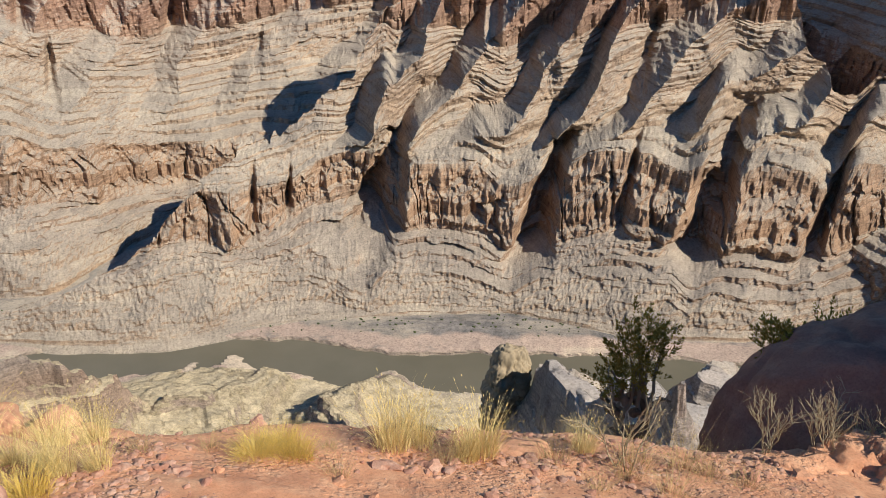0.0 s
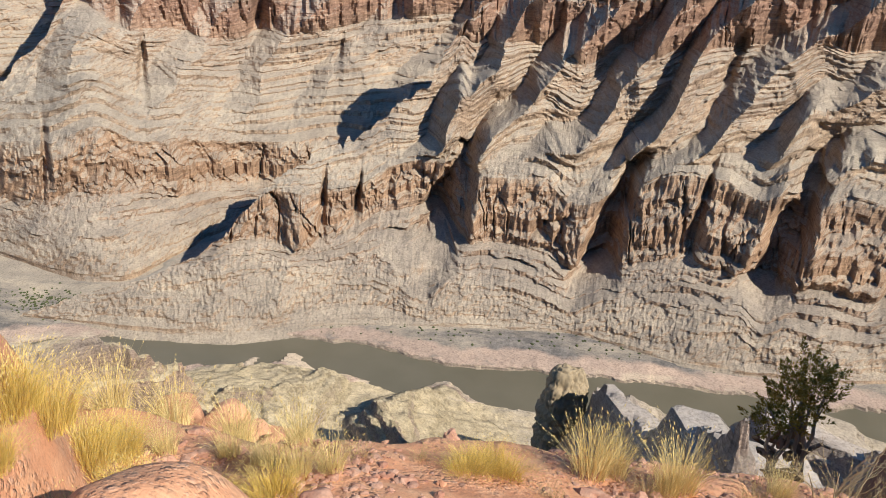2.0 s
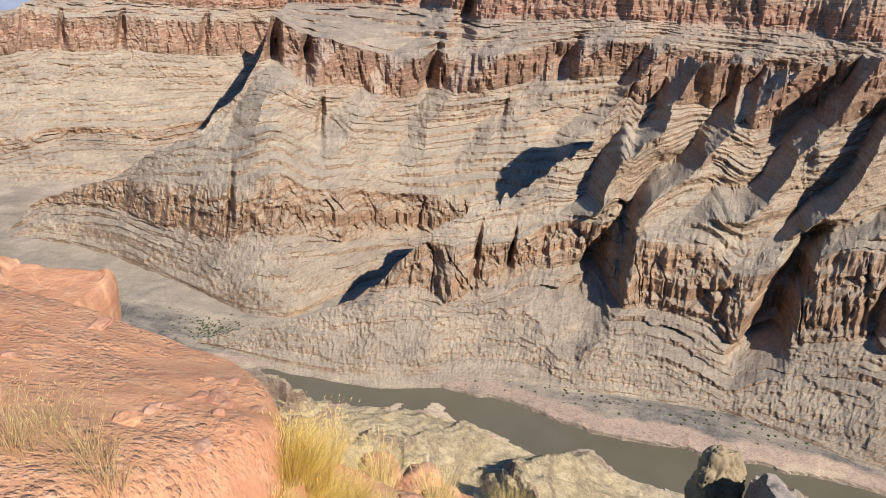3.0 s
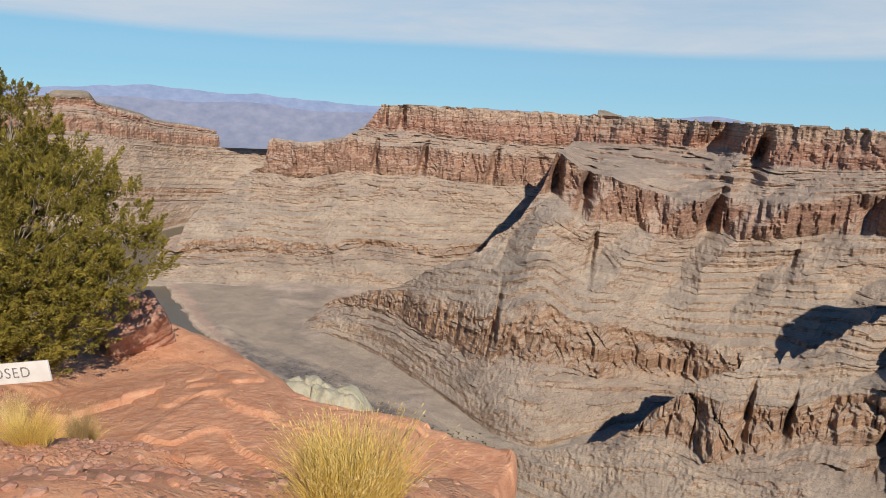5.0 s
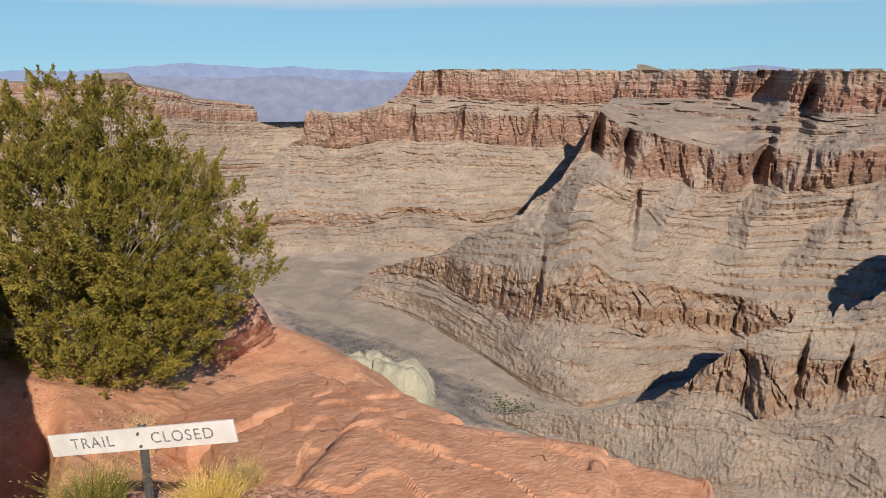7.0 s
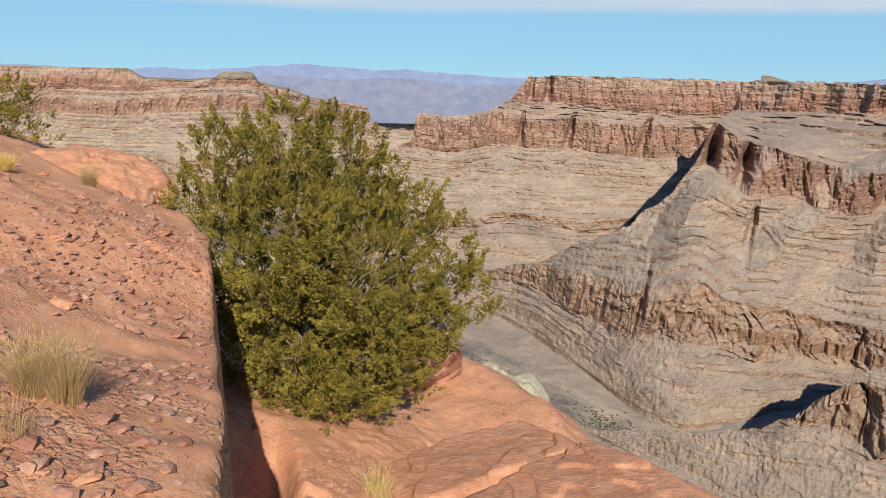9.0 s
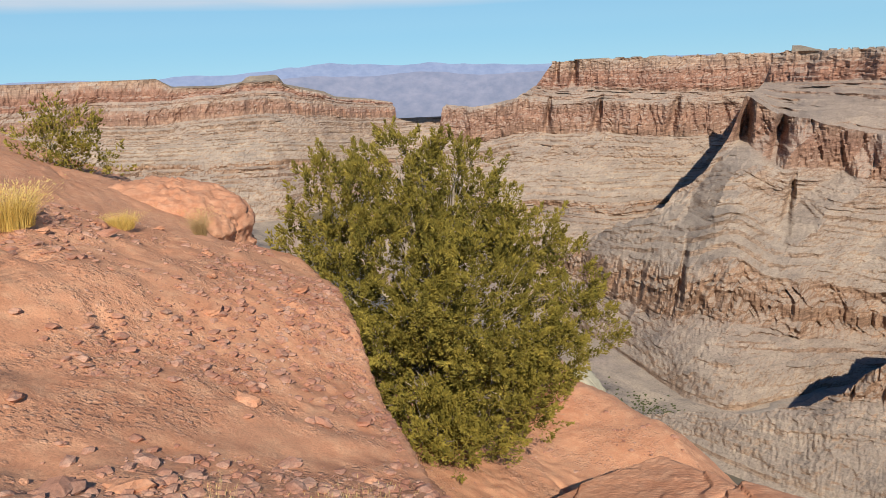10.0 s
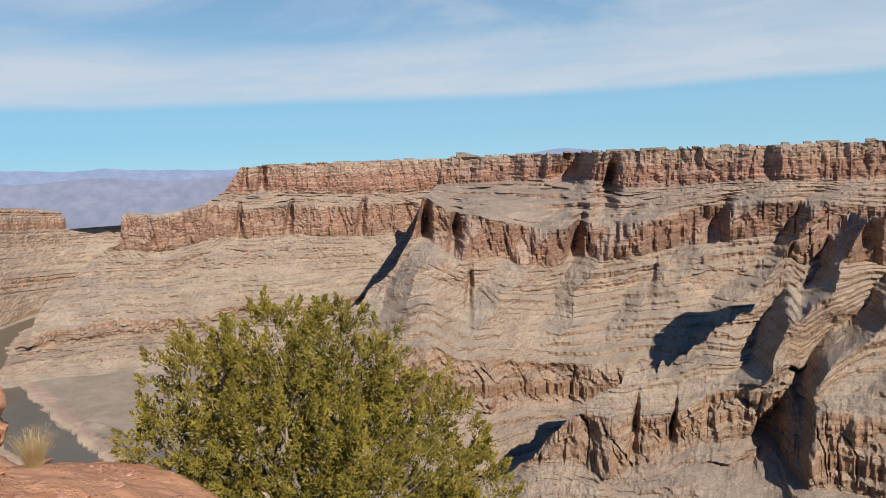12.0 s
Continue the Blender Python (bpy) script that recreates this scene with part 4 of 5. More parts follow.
def lip_line(x):
    """Where the rim itself breaks off towards the canyon."""
    return np.interp(x, [-40, -34, -27, -23, -20, -18, -17, -15, -13.5, -11, -7.5, -5, -3.3, -1.6, -0.6, 2.5, 4, 9], [4.4, 4.4, 4.6, 5.0, 6.0, 7.4, 7.8, 7.9, 7.0, 5.3, 4.6, 3.7, 3.4, 3.2, 3.7, 3.9, 3.6, 3.0])


BROW_X = [-6.5, -5.2, -4.4, -3.85, -3.4, -3.13, -2.9, -2.6, -2.37, -2.15]
BROW_Y = [3.2, 2.95, 2.85, 2.9, 2.87, 2.68, 2.42, 2.0, 1.45, 0.6]


def ground_height(x, y):
    z = -1.55 - 0.1 * np.maximum(x, -26) - 0.4 * np.maximum(y, -5.0)
    # worn mound of bedrock beside the path
    brow = np.interp(x, BROW_X, BROW_Y) + 0.05 * fbm(x * 2, y * 2, 2, 14) - y
    m = smooth(-2.1, -2.65, x) * smooth(-0.35, 0.16, brow) * smooth(-7.2, -5.2, x) * smooth(-0.8, 0.7, y)
    z = z + 0.62 * m - 0.25 * smooth(0.1, -0.5, brow) * smooth(-1.5, -2.4, x) * smooth(-6.5, -5.5, x) * smooth(0.3, 1.0, y)
    z = z + 0.61 * np.exp(-(((x + 1.88) / 0.36) ** 2 + ((y - 1.55) / 0.48) ** 2) ** 1.5)
    # hollow below the ledge
    e = edge_line(x) + 0.05 * fbm(x * 1.1, y * 0.5, 3, 4)
    into = smooth(0.0, 0.07, y - e)
    z = z - into * (0.75 * smooth(-5.2, -8.0, x) + 1.5 * smooth(-8.5, -12.0, x) * smooth(9.0, 5.0, y))
    z = z - 0.8 * into * smooth(1.0, 0.55, y - e) * smooth(-8.0, -8.9, x) * smooth(-15.0, -13.5, x)
    z = z - 0.3 * smooth(-10.0, -11.5, x) * (1 - into) * smooth(-14.0, -12.6, x) - 1.0 * smooth(-16, -20, x) * (1 - into)
    z = z - 0.12 * np.clip(y - 5, 0, 20) * smooth(-11, -14, x)
    # rim
    d = y - lip_line(x) - 0.25 * fbm(x * 0.9, y * 0.9, 3, 12)
    z = z - 0.55 * np.clip(d, 0, 2.2) - 6.0 * np.clip(d - 2.2, 0, 40) 
    # dirt relief, flaking bedrock and joints
    bare = smooth(-0.1, 0.25, fbm(x * 0.55, y * 0.55, 3, 35)) * (1 - 0.92 * smooth(-7.6, -6.6, x))
    flake = 7 * fbm(x * 0.9 + 0.3 * y, y * 0.9, 4, 36)
    z = z + 0.03 * bare * (np.floor(flake) + smooth(0.8, 1.0, flake - np.floor(flake)) - flake)
    z = z - 0.09 * bare * smooth(0.94, 0.99, ridged(x * 0.55 + 3, y * 0.55, 1, 37))
    z = z + 0.06 * fbm(x * 1.1, y * 1.1, 4, 30) + 0.026 * fbm(x * 5.0, y * 5.0, 3, 33) * (1 - 0.6 * m)
    chip = 6 * fbm(x * 2.4, y * 2.4 + 0.4 * x, 3, 38)
    z = z + 0.003 * (np.floor(chip) + smooth(0.75, 1.0, chip - np.floor(chip)) - chip) + 0.008 * fbm(x * 14, y * 14, 2, 39)
    return np.maximum(z, -60.0)


def height_at(x, y):
    return float(ground_height(np.array([x]), np.array([y]))[0])


gx = np.concatenate([np.arange(-46, -18, 0.2), np.arange(-18, 4.5, 0.05), np.arange(4.5, 14, 0.3)])
gy = np.concatenate([np.arange(-30, -4, 0.5), np.arange(-4, 5.6, 0.05), np.arange(5.6, 26, 0.2)])
NX, NY = np.meshgrid(gx, gy, indexing="ij")
rim = thing("floor", grid_mesh("floor", NX, NY, ground_height(NX, NY), soil_mat), "red dusty soil and bedrock of the rim", "ground", kind="structure")


# ---------------------------------------------------------------- rocks
def rock_mesh(name, size, seed, material, detail=5, boxy=2.0, rough=0.12, beds=0.0, plates=0.0):
    """A worn block: a ball squared off by the power boxy, broken up at three scales, with bedding steps."""
    bm = bmesh.new()
    bmesh.ops.create_icosphere(bm, subdivisions=detail, radius=1.0)
    off = Vector((seed * 3.7, seed * 1.3, seed * 7.1))
    for v in bm.verts:
        d = v.co.normalized()
        k = (abs(d.x) ** boxy + abs(d.y) ** boxy + abs(d.z) ** boxy) ** (-1 / boxy)
        p = d * k
        q = Vector((p.x * size[0], p.y * size[1], p.z * size[2]))
        m = min(size)
        n1 = noise.fractal(q / (m * 1.4) + off, 1.0, 2.0, 3)
        n2 = noise.fractal(q / (m * 0.35) + off, 0.9, 2.1, 4)
        cell = noise.voronoi(q / (m * 0.9) + off)[0]
        crack = max(0.0, 0.07 - (cell[1] - cell[0])) * 2.0
        q += d * m * (rough * n1 + rough * 0.33 * n2 - rough * crack * 3)
        if beds:
            step = m * 0.32
            f = q.z / step + 0.25 * noise.noise(q / m + off)
            q.x += d.x * m * beds * (math.floor(f) % 3 - 1) * 0.5 * (1 - abs(d.z))
            q.y += d.y * m * beds * (math.floor(f) % 3 - 1) * 0.5 * (1 - abs(d.z))
        if detail > 5:
            q += d * (0.03 * noise.fractal(q * 1.9 + off, 0.8, 2.1, 4) + 0.010 * noise.fractal(q * 8.0 + off, 0.6, 2.1, 3))
        if plates:
            f = (q.z + 2.0 * plates * noise.fractal(Vector((q.x * 0.5, q.y * 0.9, q.z)) + off, 1.1, 2.1, 5)) / plates
            share = f - math.floor(f)
            q.z += plates * (math.floor(f) + max(0.0, (share - 0.8) / 0.2) - f) * 0.8
        v.co = q
    return link_bm(bm, name, material, True)


def rock(name, at, size, seed, label, material=None, turn=(0, 0, 0), group="", **shape):
    ob = thing(name, rock_mesh(name, size, seed, material or slab_mat, **shape), label, name.split("_")[-1], group)
    ob.matrix_world = pose(*at, *turn)
    return ob


def shelf_mesh(name, size, seed, material, cell=0.028):
    """A block of bedrock: a worn top of thin plates with open joints, an uneven outline, and sides that step back bed by bed."""
    n, m = int(2 * size[0] / cell), int(2 * size[1] / cell)
    U, V = np.meshgrid(np.linspace(-1, 1, n), np.linspace(-1, 1, m), indexing="ij")
    # rounded corners and a broken outline
    pull = 1 - 0.10 * (U * V) ** 2
    X, Y = U * size[0] * pull, V * size[1] * pull
    o = seed * 3.7
    out = 1 + 0.045 * fbm(X * 0.9 + o, Y * 0.9, 4, seed)
    X, Y = X * out, Y * out
    slant = X * 0.35 + Y * 0.94
    f = 3.2 * fbm(X * 0.5 + o, slant * 0.8, 3, seed + 1) + 0.8 * slant
    plates = (np.floor(f) + smooth(0.86, 1.0, f - np.floor(f))) * 0.045 - 0.036 * slant
    g = 9.0 * fbm(X * 1.3 - o, slant * 2.6, 3, seed + 2)
    plates = plates + (np.floor(g) + smooth(0.8, 1.0, g - np.floor(g)) - g) * 0.007
    wander = 0.35 * fbm(X * 0.8, Y * 0.8, 3, seed + 5)
    cut = smooth(0.965, 0.995, ridged(X * 0.28 + o + wander, slant * 0.85 + wander, 1, seed + 3)) * smooth(-0.25, 0.15, fbm(X * 0.7, Y * 0.7, 2, seed + 6))
    Z = size[2] + plates - 0.075 * cut + 0.05 * fbm(X * 0.8 + o, Y * 0.8, 3, seed + 4) + 0.008 * fbm(X * 9, Y * 9, 3, seed + 7)
    rim_ = np.maximum(np.abs(U), np.abs(V))
    Z = Z - 0.16 * np.clip((rim_ - 0.80) / 0.20, 0, 1) ** 2.2
    bm = bmesh.new()
    grid = [[bm.verts.new((X[a, b], Y[a, b], Z[a, b])) for b in range(m)] for a in range(n)]
    for a in range(n - 1):
        for b in range(m - 1):
            bm.faces.new((grid[a][b], grid[a + 1][b], grid[a + 1][b + 1], grid[a][b + 1]))
    edge = [(a, 0) for a in range(n)] + [(n - 1, b) for b in range(1, m)] + [(a, m - 1) for a in range(n - 2, -1, -1)] + [(0, b) for b in range(m - 2, 0, -1)]
    ring = [grid[a][b] for a, b in edge]
    r = random.Random(seed)
    levels = 15
    for lvl in range(1, levels + 1):
        inset = r.uniform(-0.02, 0.03) if r.random() < 0.5 else 0.0
        low = []
        for (a, b), v in zip(edge, ring):
            p = v.co
            k = 1 - (inset + 0.02 * noise.noise(Vector((p.x * 2, p.y * 2, lvl * 1.7 + o)))) / max(0.4, math.hypot(p.x, p.y))
            top_z = Z[a, b]
            low.append(bm.verts.new((p.x * k, p.y * k, top_z + (-size[2] - top_z) * (lvl / levels) ** 1.15)))
        for q in range(len(ring)):
            w = (q + 1) % len(ring)
            bm.faces.new((ring[w], ring[q], low[q], low[w]))
        ring = low
    return link_bm(bm, name, material)


def bedded_rock(name, at, turn, blocks, seed, label):
    """A rock broken into blocks along its joints: each block is centre, half size and turn."""
    top = new(name)
    tagged(top, label, name.split("_")[-1])
    top.matrix_world = pose(*at, *turn)
    for i, (c, size, yaw) in enumerate(blocks):
        ob = part("block", shelf_mesh("block", size, seed + i, slab_mat), top)
        ob.matrix_basis = pose(*c, 0, 0, yaw)


bedded_rock("sandstone_slab", (-7.95, 3.55, -3.36), (0, 3, 30), [((-0.28, 0.0, -0.02), (1.42, 1.62, 0.78), 2), ((1.28, 0.30, -0.10), (0.62, 1.22, 0.78), -6), ((1.15, -1.15, -0.16), (0.72, 0.55, 0.74), 5)],
            3, "thick orange sandstone slab broken into blocks on the rim")
bedded_rock("sandstone_ledge", (-11.0, 4.25, -4.02), (4, -9, -8), [((-1.65, 0.0, -0.04), (0.80, 1.30, 0.72), -3), ((0.15, 0.12, 0.03), (1.22, 1.28, 0.72), 3), ((1.75, 0.05, -0.06), (0.72, 1.22, 0.70), 2), ((0.9, -1.15, -0.14), (0.9, 0.42, 0.66), 4)],
            24, "low ledge of layered red sandstone blocks below the juniper")
rock("shaded_boulder", (4.05, 4.75, -4.4), (1.85, 1.15, 1.62), 8, "big dark-red boulder in deep shade", shade_dark_mat, (0, 0, 8), detail=6, boxy=2.3, rough=0.10)
# out of view, added only to throw shade on the boulder and small juniper
rock("rim_boulder", (7.6, 3.4, -1.4), (1.7, 1.7, 3.9), 9, "unseen tall red boulder added to shade the rim", stone_mat, (0, 0, 30), detail=5, boxy=3.0, rough=0.12)
rock("rounded_boulder", (-24.4, 2.9, -1.75), (1.65, 1.2, 1.0), 12, "rounded orange cross-bedded sandstone boulder on the ledge", slab_mat, (0, 14, 32), detail=6, boxy=3.0, rough=0.16, beds=0.10, plates=0.08)
rock("ledge_boulder", (-12.75, -2.45, 0.42), (0.42, 0.36, 0.34), 13, "smooth dark-red boulder beside a dry shrub", stone_mat, (0, 0, 20), detail=5, boxy=2.6, rough=0.10)
rock("tilted_block", (-16.7, 6.6, -4.25), (0.42, 0.62, 0.80), 15, "dark tilted sandstone block beside the juniper", stone_mat, (28, 34, 0), detail=6, boxy=14.0, rough=0.05, beds=0.10)
rock("limestone_buttress", (-48.8, 39.7, -82.0), (4.6, 4.0, 58.0), 16, "pale greenish layered limestone buttress below the rim", lime_mat, (0, 0, 25), detail=6, boxy=6.0, rough=0.30, beds=0.22, plates=0.06)
rock("limestone_pinnacle", (75.0, 648.0, -486.0), (23.0, 16.0, 66.0), 33, "tan layered rock pinnacle on a ridge below the rim", tan_mat, (0, 4, 20), detail=6, boxy=3.2, rough=0.34, beds=0.25)
rock("red_block", (-1.375, 1.68, -1.70), (0.055, 0.05, 0.058), 21, "small squared red rock lying on the soil", stone_mat, (6, 4, 30), detail=4, boxy=4.0, rough=0.14)
rock("low_rock", (2.95, 3.5, -3.38), (0.8, 0.45, 0.28), 25, "low crumbly red rock beside dry twigs", soil_mat, (0, 0, 15), detail=6, boxy=3.5, rough=0.30, beds=0.2, plates=0.06)
rock("flat_rock", (0.5, 3.42, -2.98), (0.2, 0.1, 0.045), 27, "flat pale-red rock at the edge", slab_mat, (8, 0, 10), detail=4, boxy=3.0, rough=0.18)
r = random.Random(5)
for n in range(24):
    s = r.uniform(0.08, 0.19)
    px, py = -2.82 + r.uniform(-0.6, 0.5), 4.45 + r.uniform(-0.35, 0.35)
    rock("outcrop_stone", (px, py, height_at(px, py) + s * 0.35 + 0.20 * r.random() * (1 - abs(px + 2.82))), (s, s * r.uniform(0.6, 0.9), s * r.uniform(0.5, 0.8)), 40 + n,
         "pale red stone of a broken outcrop below the rim", slab_mat, (r.uniform(-15, 15), r.uniform(-15, 15), r.uniform(0, 180)), "stones of the broken outcrop", detail=4, boxy=3.5, rough=0.2)


def pebble_mesh(seed, detail=1):
    r = random.Random(seed)
    bm = bmesh.new()
    bmesh.ops.create_icosphere(bm, subdivisions=detail, radius=1.0)
    for v in bm.verts:
        v.co *= 0.75 + 0.5 * noise.noise(v.co * 1.3 + Vector((seed, seed * 2.1, 0)))
        v.co.z *= 0.48
        v.co.x *= 1.25
    return bm


# loose stones, those large enough to pick out one by one, and the gravel between them
r = random.Random(77)
stone_shapes = [link_bm(pebble_mesh(100 + i, 2), "loose_stone", m) for i, m in enumerate((stone_mat, slab_mat, stone_mat, slab_mat, stone_mat))]
ZONES = [(-2.6, 3.4, 1.7, 3.8, 80, 0.05), (-6.5, -2.6, 0.2, 3.0, 60, 0.045), (-18.0, -9.0, -2.6, 1.6, 150, 0.09), (-14.0, -8.5, 0.8, 3.4, 40, 0.07)]
for x0, x1, y0, y1, count, largest in ZONES:
    for _ in range(count):
        x, y, s = r.uniform(x0, x1), r.uniform(y0, y1), 0.025 + largest * r.random() ** 2.5
        if abs(height_at(x + 0.1, y) - height_at(x - 0.1, y)) + abs(height_at(x, y + 0.1) - height_at(x, y - 0.1)) > 0.25 or math.hypot(x + 1.88, y - 1.55) < 0.7:
            continue
        ob = thing("loose_stone", r.choice(stone_shapes), "small angular red stone lying on the soil", "stone", "loose stones on the rim")
        ob.matrix_world = pose(x, y, height_at(x, y) + s * 0.12, r.uniform(-15, 15), r.uniform(-15, 15), r.uniform(0, 360)) @ Matrix.Diagonal((s * r.uniform(0.8, 1.5), s * r.uniform(0.8, 1.2), s, 1))

base_bm = pebble_mesh(7, 1)
pv, pf = np.array([v.co[:] for v in base_bm.verts]), np.array([[v.index for v in f.verts] for f in base_bm.faces])
base_bm.free()
gv, gf = [], []
for x0, x1, y0, y1, count in [(-2.8, 3.6, 1.4, 3.9, 8500), (-6.8, -2.4, 0.0, 3.1, 2200), (-19.0, -8.5, -2.8, 1.7, 7500), (-14.0, -8.0, 0.6, 3.4, 3500), (-21.0, -8.0, 1.8, 9.5, 2500)]:
    xs, ys = np.random.uniform(x0, x1, count * 2), np.random.uniform(y0, y1, count * 2)
    keep = vnoise(xs * 1.1, ys * 1.1, 5) + np.random.uniform(-0.2, 0.2, len(xs)) > 0.5
    keep &= np.abs(ground_height(xs + 0.07, ys) - ground_height(xs - 0.07, ys)) + np.abs(ground_height(xs, ys + 0.07) - ground_height(xs, ys - 0.07)) < 0.17
    keep &= np.hypot((xs + 1.88) / 0.6, (ys - 1.55) / 0.75) > 1
    xs, ys = xs[keep][:count], ys[keep][:count]
    zs = ground_height(xs, ys)
    for x, y, z in zip(xs, ys, zs):
        s, a = 0.006 + 0.034 * np.random.rand() ** 4, np.random.uniform(0, 6.28)
        c, n = math.cos(a), math.sin(a)
        q = pv * s * np.random.uniform(0.7, 1.4, 3)
        q = q * (1.6 if x0 < -15 else 1.3 if x0 < -6 else 1.0)
        gf.append(pf + len(gv) * len(pv))
        gv.append(np.stack([q[:, 0] * c - q[:, 1] * n + x, q[:, 0] * n + q[:, 1] * c + y, q[:, 2] + z + s * 0.15], -1))
me = bpy.data.meshes.new("gravel")
me.from_pydata(np.concatenate(gv).tolist(), [], np.concatenate(gf).tolist())
me.materials.append(stone_mat)
thing("gravel", me, "scattered red gravel on the soil of the rim", "gravel", kind="stuff")

# ---------------------------------------------------------------- plants
def tube(bm, pts, radii, sides=7):
    rings = []
    for i, p in enumerate(pts):
        a, b = Vector(pts[max(i - 1, 0)]), Vector(pts[min(i + 1, len(pts) - 1)])
        q = (b - a).to_track_quat("Z", "Y")
        rings.append([bm.verts.new(Vector(p) + q @ Vector((math.cos(t) * radii[i], math.sin(t) * radii[i], 0))) for t in np.linspace(0, 2 * math.pi, sides, endpoint=False)])
    for u, v in zip(rings, rings[1:]):
        for i in range(sides):
            bm.faces.new((u[i], u[(i + 1) % sides], v[(i + 1) % sides], v[i]))
    bm.faces.new(rings[-1])


def limb_points(r, a, b, wander, steps=6):
    a, b = Vector(a), Vector(b)
    pts = []
    for i in range(steps + 1):
        t = i / steps
        w = wander * math.sin(math.pi * t)
        pts.append(a.lerp(b, t) + Vector((r.uniform(-w, w), r.uniform(-w, w), r.uniform(-w, w) * 0.6)))
    return pts


def foliage_mesh(name, r, lobes, per_area, length, sprigs, material, thick=0.26):
    """A crown of upright plumes on each lobe; a plume is a cone of thin scale-leaved sprigs round its axis."""
    verts, faces = [], []
    for lx, ly, lz, rad in lobes:
        mid = Vector((lx, ly, lz))
        for _ in range(max(5, int(per_area * rad ** 2))):
            d = Vector((r.gauss(0, 1), r.gauss(0, 1), r.gauss(0, 1))).normalized()
            k = rad * (1.04 - 0.55 * r.random() ** 2.2) * (1 + 0.25 * noise.noise(d * 2.3 + mid * 3))
            root = mid + Vector((d.x, d.y, d.z * 1.1)) * k
            axis = (d * 0.75 + Vector((r.gauss(0, .2), r.gauss(0, .2), 0.75))).normalized()
            tall, wide = length * r.uniform(3.2, 6.6), length * r.uniform(1.4, 2.2)
            for _ in range(int(sprigs * r.uniform(0.6, 1.3))):
                t, a = r.random() ** 0.8, r.uniform(0, 6.283)
                side = axis.orthogonal().normalized()
                side.rotate(Matrix.Rotation(a, 3, axis))
                c = root + axis * tall * t + side * wide * (1.05 - t) * r.random() ** 0.5
                way = (axis * 0.8 + side * r.uniform(0.2, 0.95) + Vector((r.gauss(0, .2), r.gauss(0, .2), r.gauss(0, .2)))).normalized()
                l = length * r.uniform(0.45, 0.95)
                s1 = way.orthogonal().normalized()
                s2 = way.cross(s1)
                w = thick * l
                b = len(verts)
                verts += [tuple(c + s1 * w), tuple(c + (s2 * 0.87 - s1 * 0.5) * w), tuple(c + (-s2 * 0.87 - s1 * 0.5) * w), tuple(c + way * l)]
                faces += [(b + 3, b, b + 1), (b + 3, b + 1, b + 2), (b + 3, b + 2, b)]
    me = bpy.data.meshes.new(name)
    me.from_pydata(verts, [], faces)
    me.materials.append(material)
    return me


def juniper(at, turn, lobes, seed, label, trunk_radius, density=255, length=0.060, sprigs=72, forks=(), group=""):
    r = random.Random(seed)
    top = new("juniper_tree")
    tagged(top, label, "tree", group)
    top.matrix_world = pose(*at, 0, 0, turn)
    part("crown", foliage_mesh("crown", r, lobes, density, length, sprigs, needle_mat), top, "dense olive-green scale foliage")
    bm = bmesh.new()
    height = max(l[2] for l in lobes)
    spine = limb_points(r, (0, 0, -0.3), (0.1, 0, height * 0.55), trunk_radius * 1.6, 8)
    tube(bm, spine, [trunk_radius * (1.25 - 0.85 * i / 8) for i in range(9)], 10)
    part("trunk", link_bm(bm, "trunk", bark_mat, True), top, "shaggy grey-brown trunk")
    for a, b, w in forks:
        bm = bmesh.new()
        tube(bm, limb_points(r, a, b, 0.12), [w * (1 - 0.8 * i / 6) for i in range(7)], 7)
        part("limb", link_bm(bm, "limb", bark_mat, True), top)
    for lx, ly, lz, rad in lobes:
        bm = bmesh.new()
        start = spine[min(8, int(8 * min(1.0, 0.7 * lz / height)))]
        end = Vector((lx, ly, lz))
        tube(bm, limb_points(r, start, end, rad * 0.25), [trunk_radius * 0.3 * (1 - 0.85 * i / 6) for i in range(7)], 6)
        for _ in range(int(3 + 4 * rad)):
            d = Vector((r.gauss(0, 1), r.gauss(0, 1), r.gauss(0.2, 1))).normalized()
            tube(bm, limb_points(r, end.lerp(Vector(start), r.uniform(0, 0.45)), end + d * rad * r.uniform(0.85, 1.15), rad * 0.16, 4), [0.009, 0.008, 0.006, 0.004, 0.002], 4)
        part("branch", link_bm(bm, "branch", branch_mat), top, "pale bare branches among the foliage")
    return top


BIG = [(-1.15, 0.00, 3.34, 0.70), (-0.45, 0.20, 3.62, 0.64), (0.30, 0.00, 3.62, 0.60), (0.85, 0.10, 3.29, 0.45), (1.30, 0.00, 2.82, 0.45), (1.85, 0.10, 2.30, 0.45),
       (2.05, 0.00, 1.69, 0.45), (-0.45, -0.60, 2.58, 0.89), (0.60, -0.60, 2.26, 0.89), (-0.30, -0.60, 1.17, 0.82), (0.75, -0.50, 0.99, 0.78), (-1.70, 0.20, 2.91, 0.45),
       (-1.35, 0.00, 2.26, 0.50), (-0.40, 0.80, 2.54, 0.87), (0.60, 0.80, 2.16, 0.87), (0.00, 0.70, 1.22, 0.78), (1.40, -0.30, 1.41, 0.58), (-0.42, 0.00, 4.15, 0.19),
       (-0.12, 0.10, 4.18, 0.19), (0.40, 0.00, 4.04, 0.19), (0.10, -1.00, 0.52, 0.48), (-0.90, -0.30, 1.69, 0.58), (0.45, -0.55, 0.30, 0.52), (-0.35, -0.55, 0.40, 0.50), (1.0, -0.2, 0.55, 0.5), (0.3, 0.5, 0.35, 0.5), (1.35, -0.3, 0.75, 0.5), (1.65, -0.1, 1.15, 0.45), (-0.95, -0.4, 0.95, 0.5)]
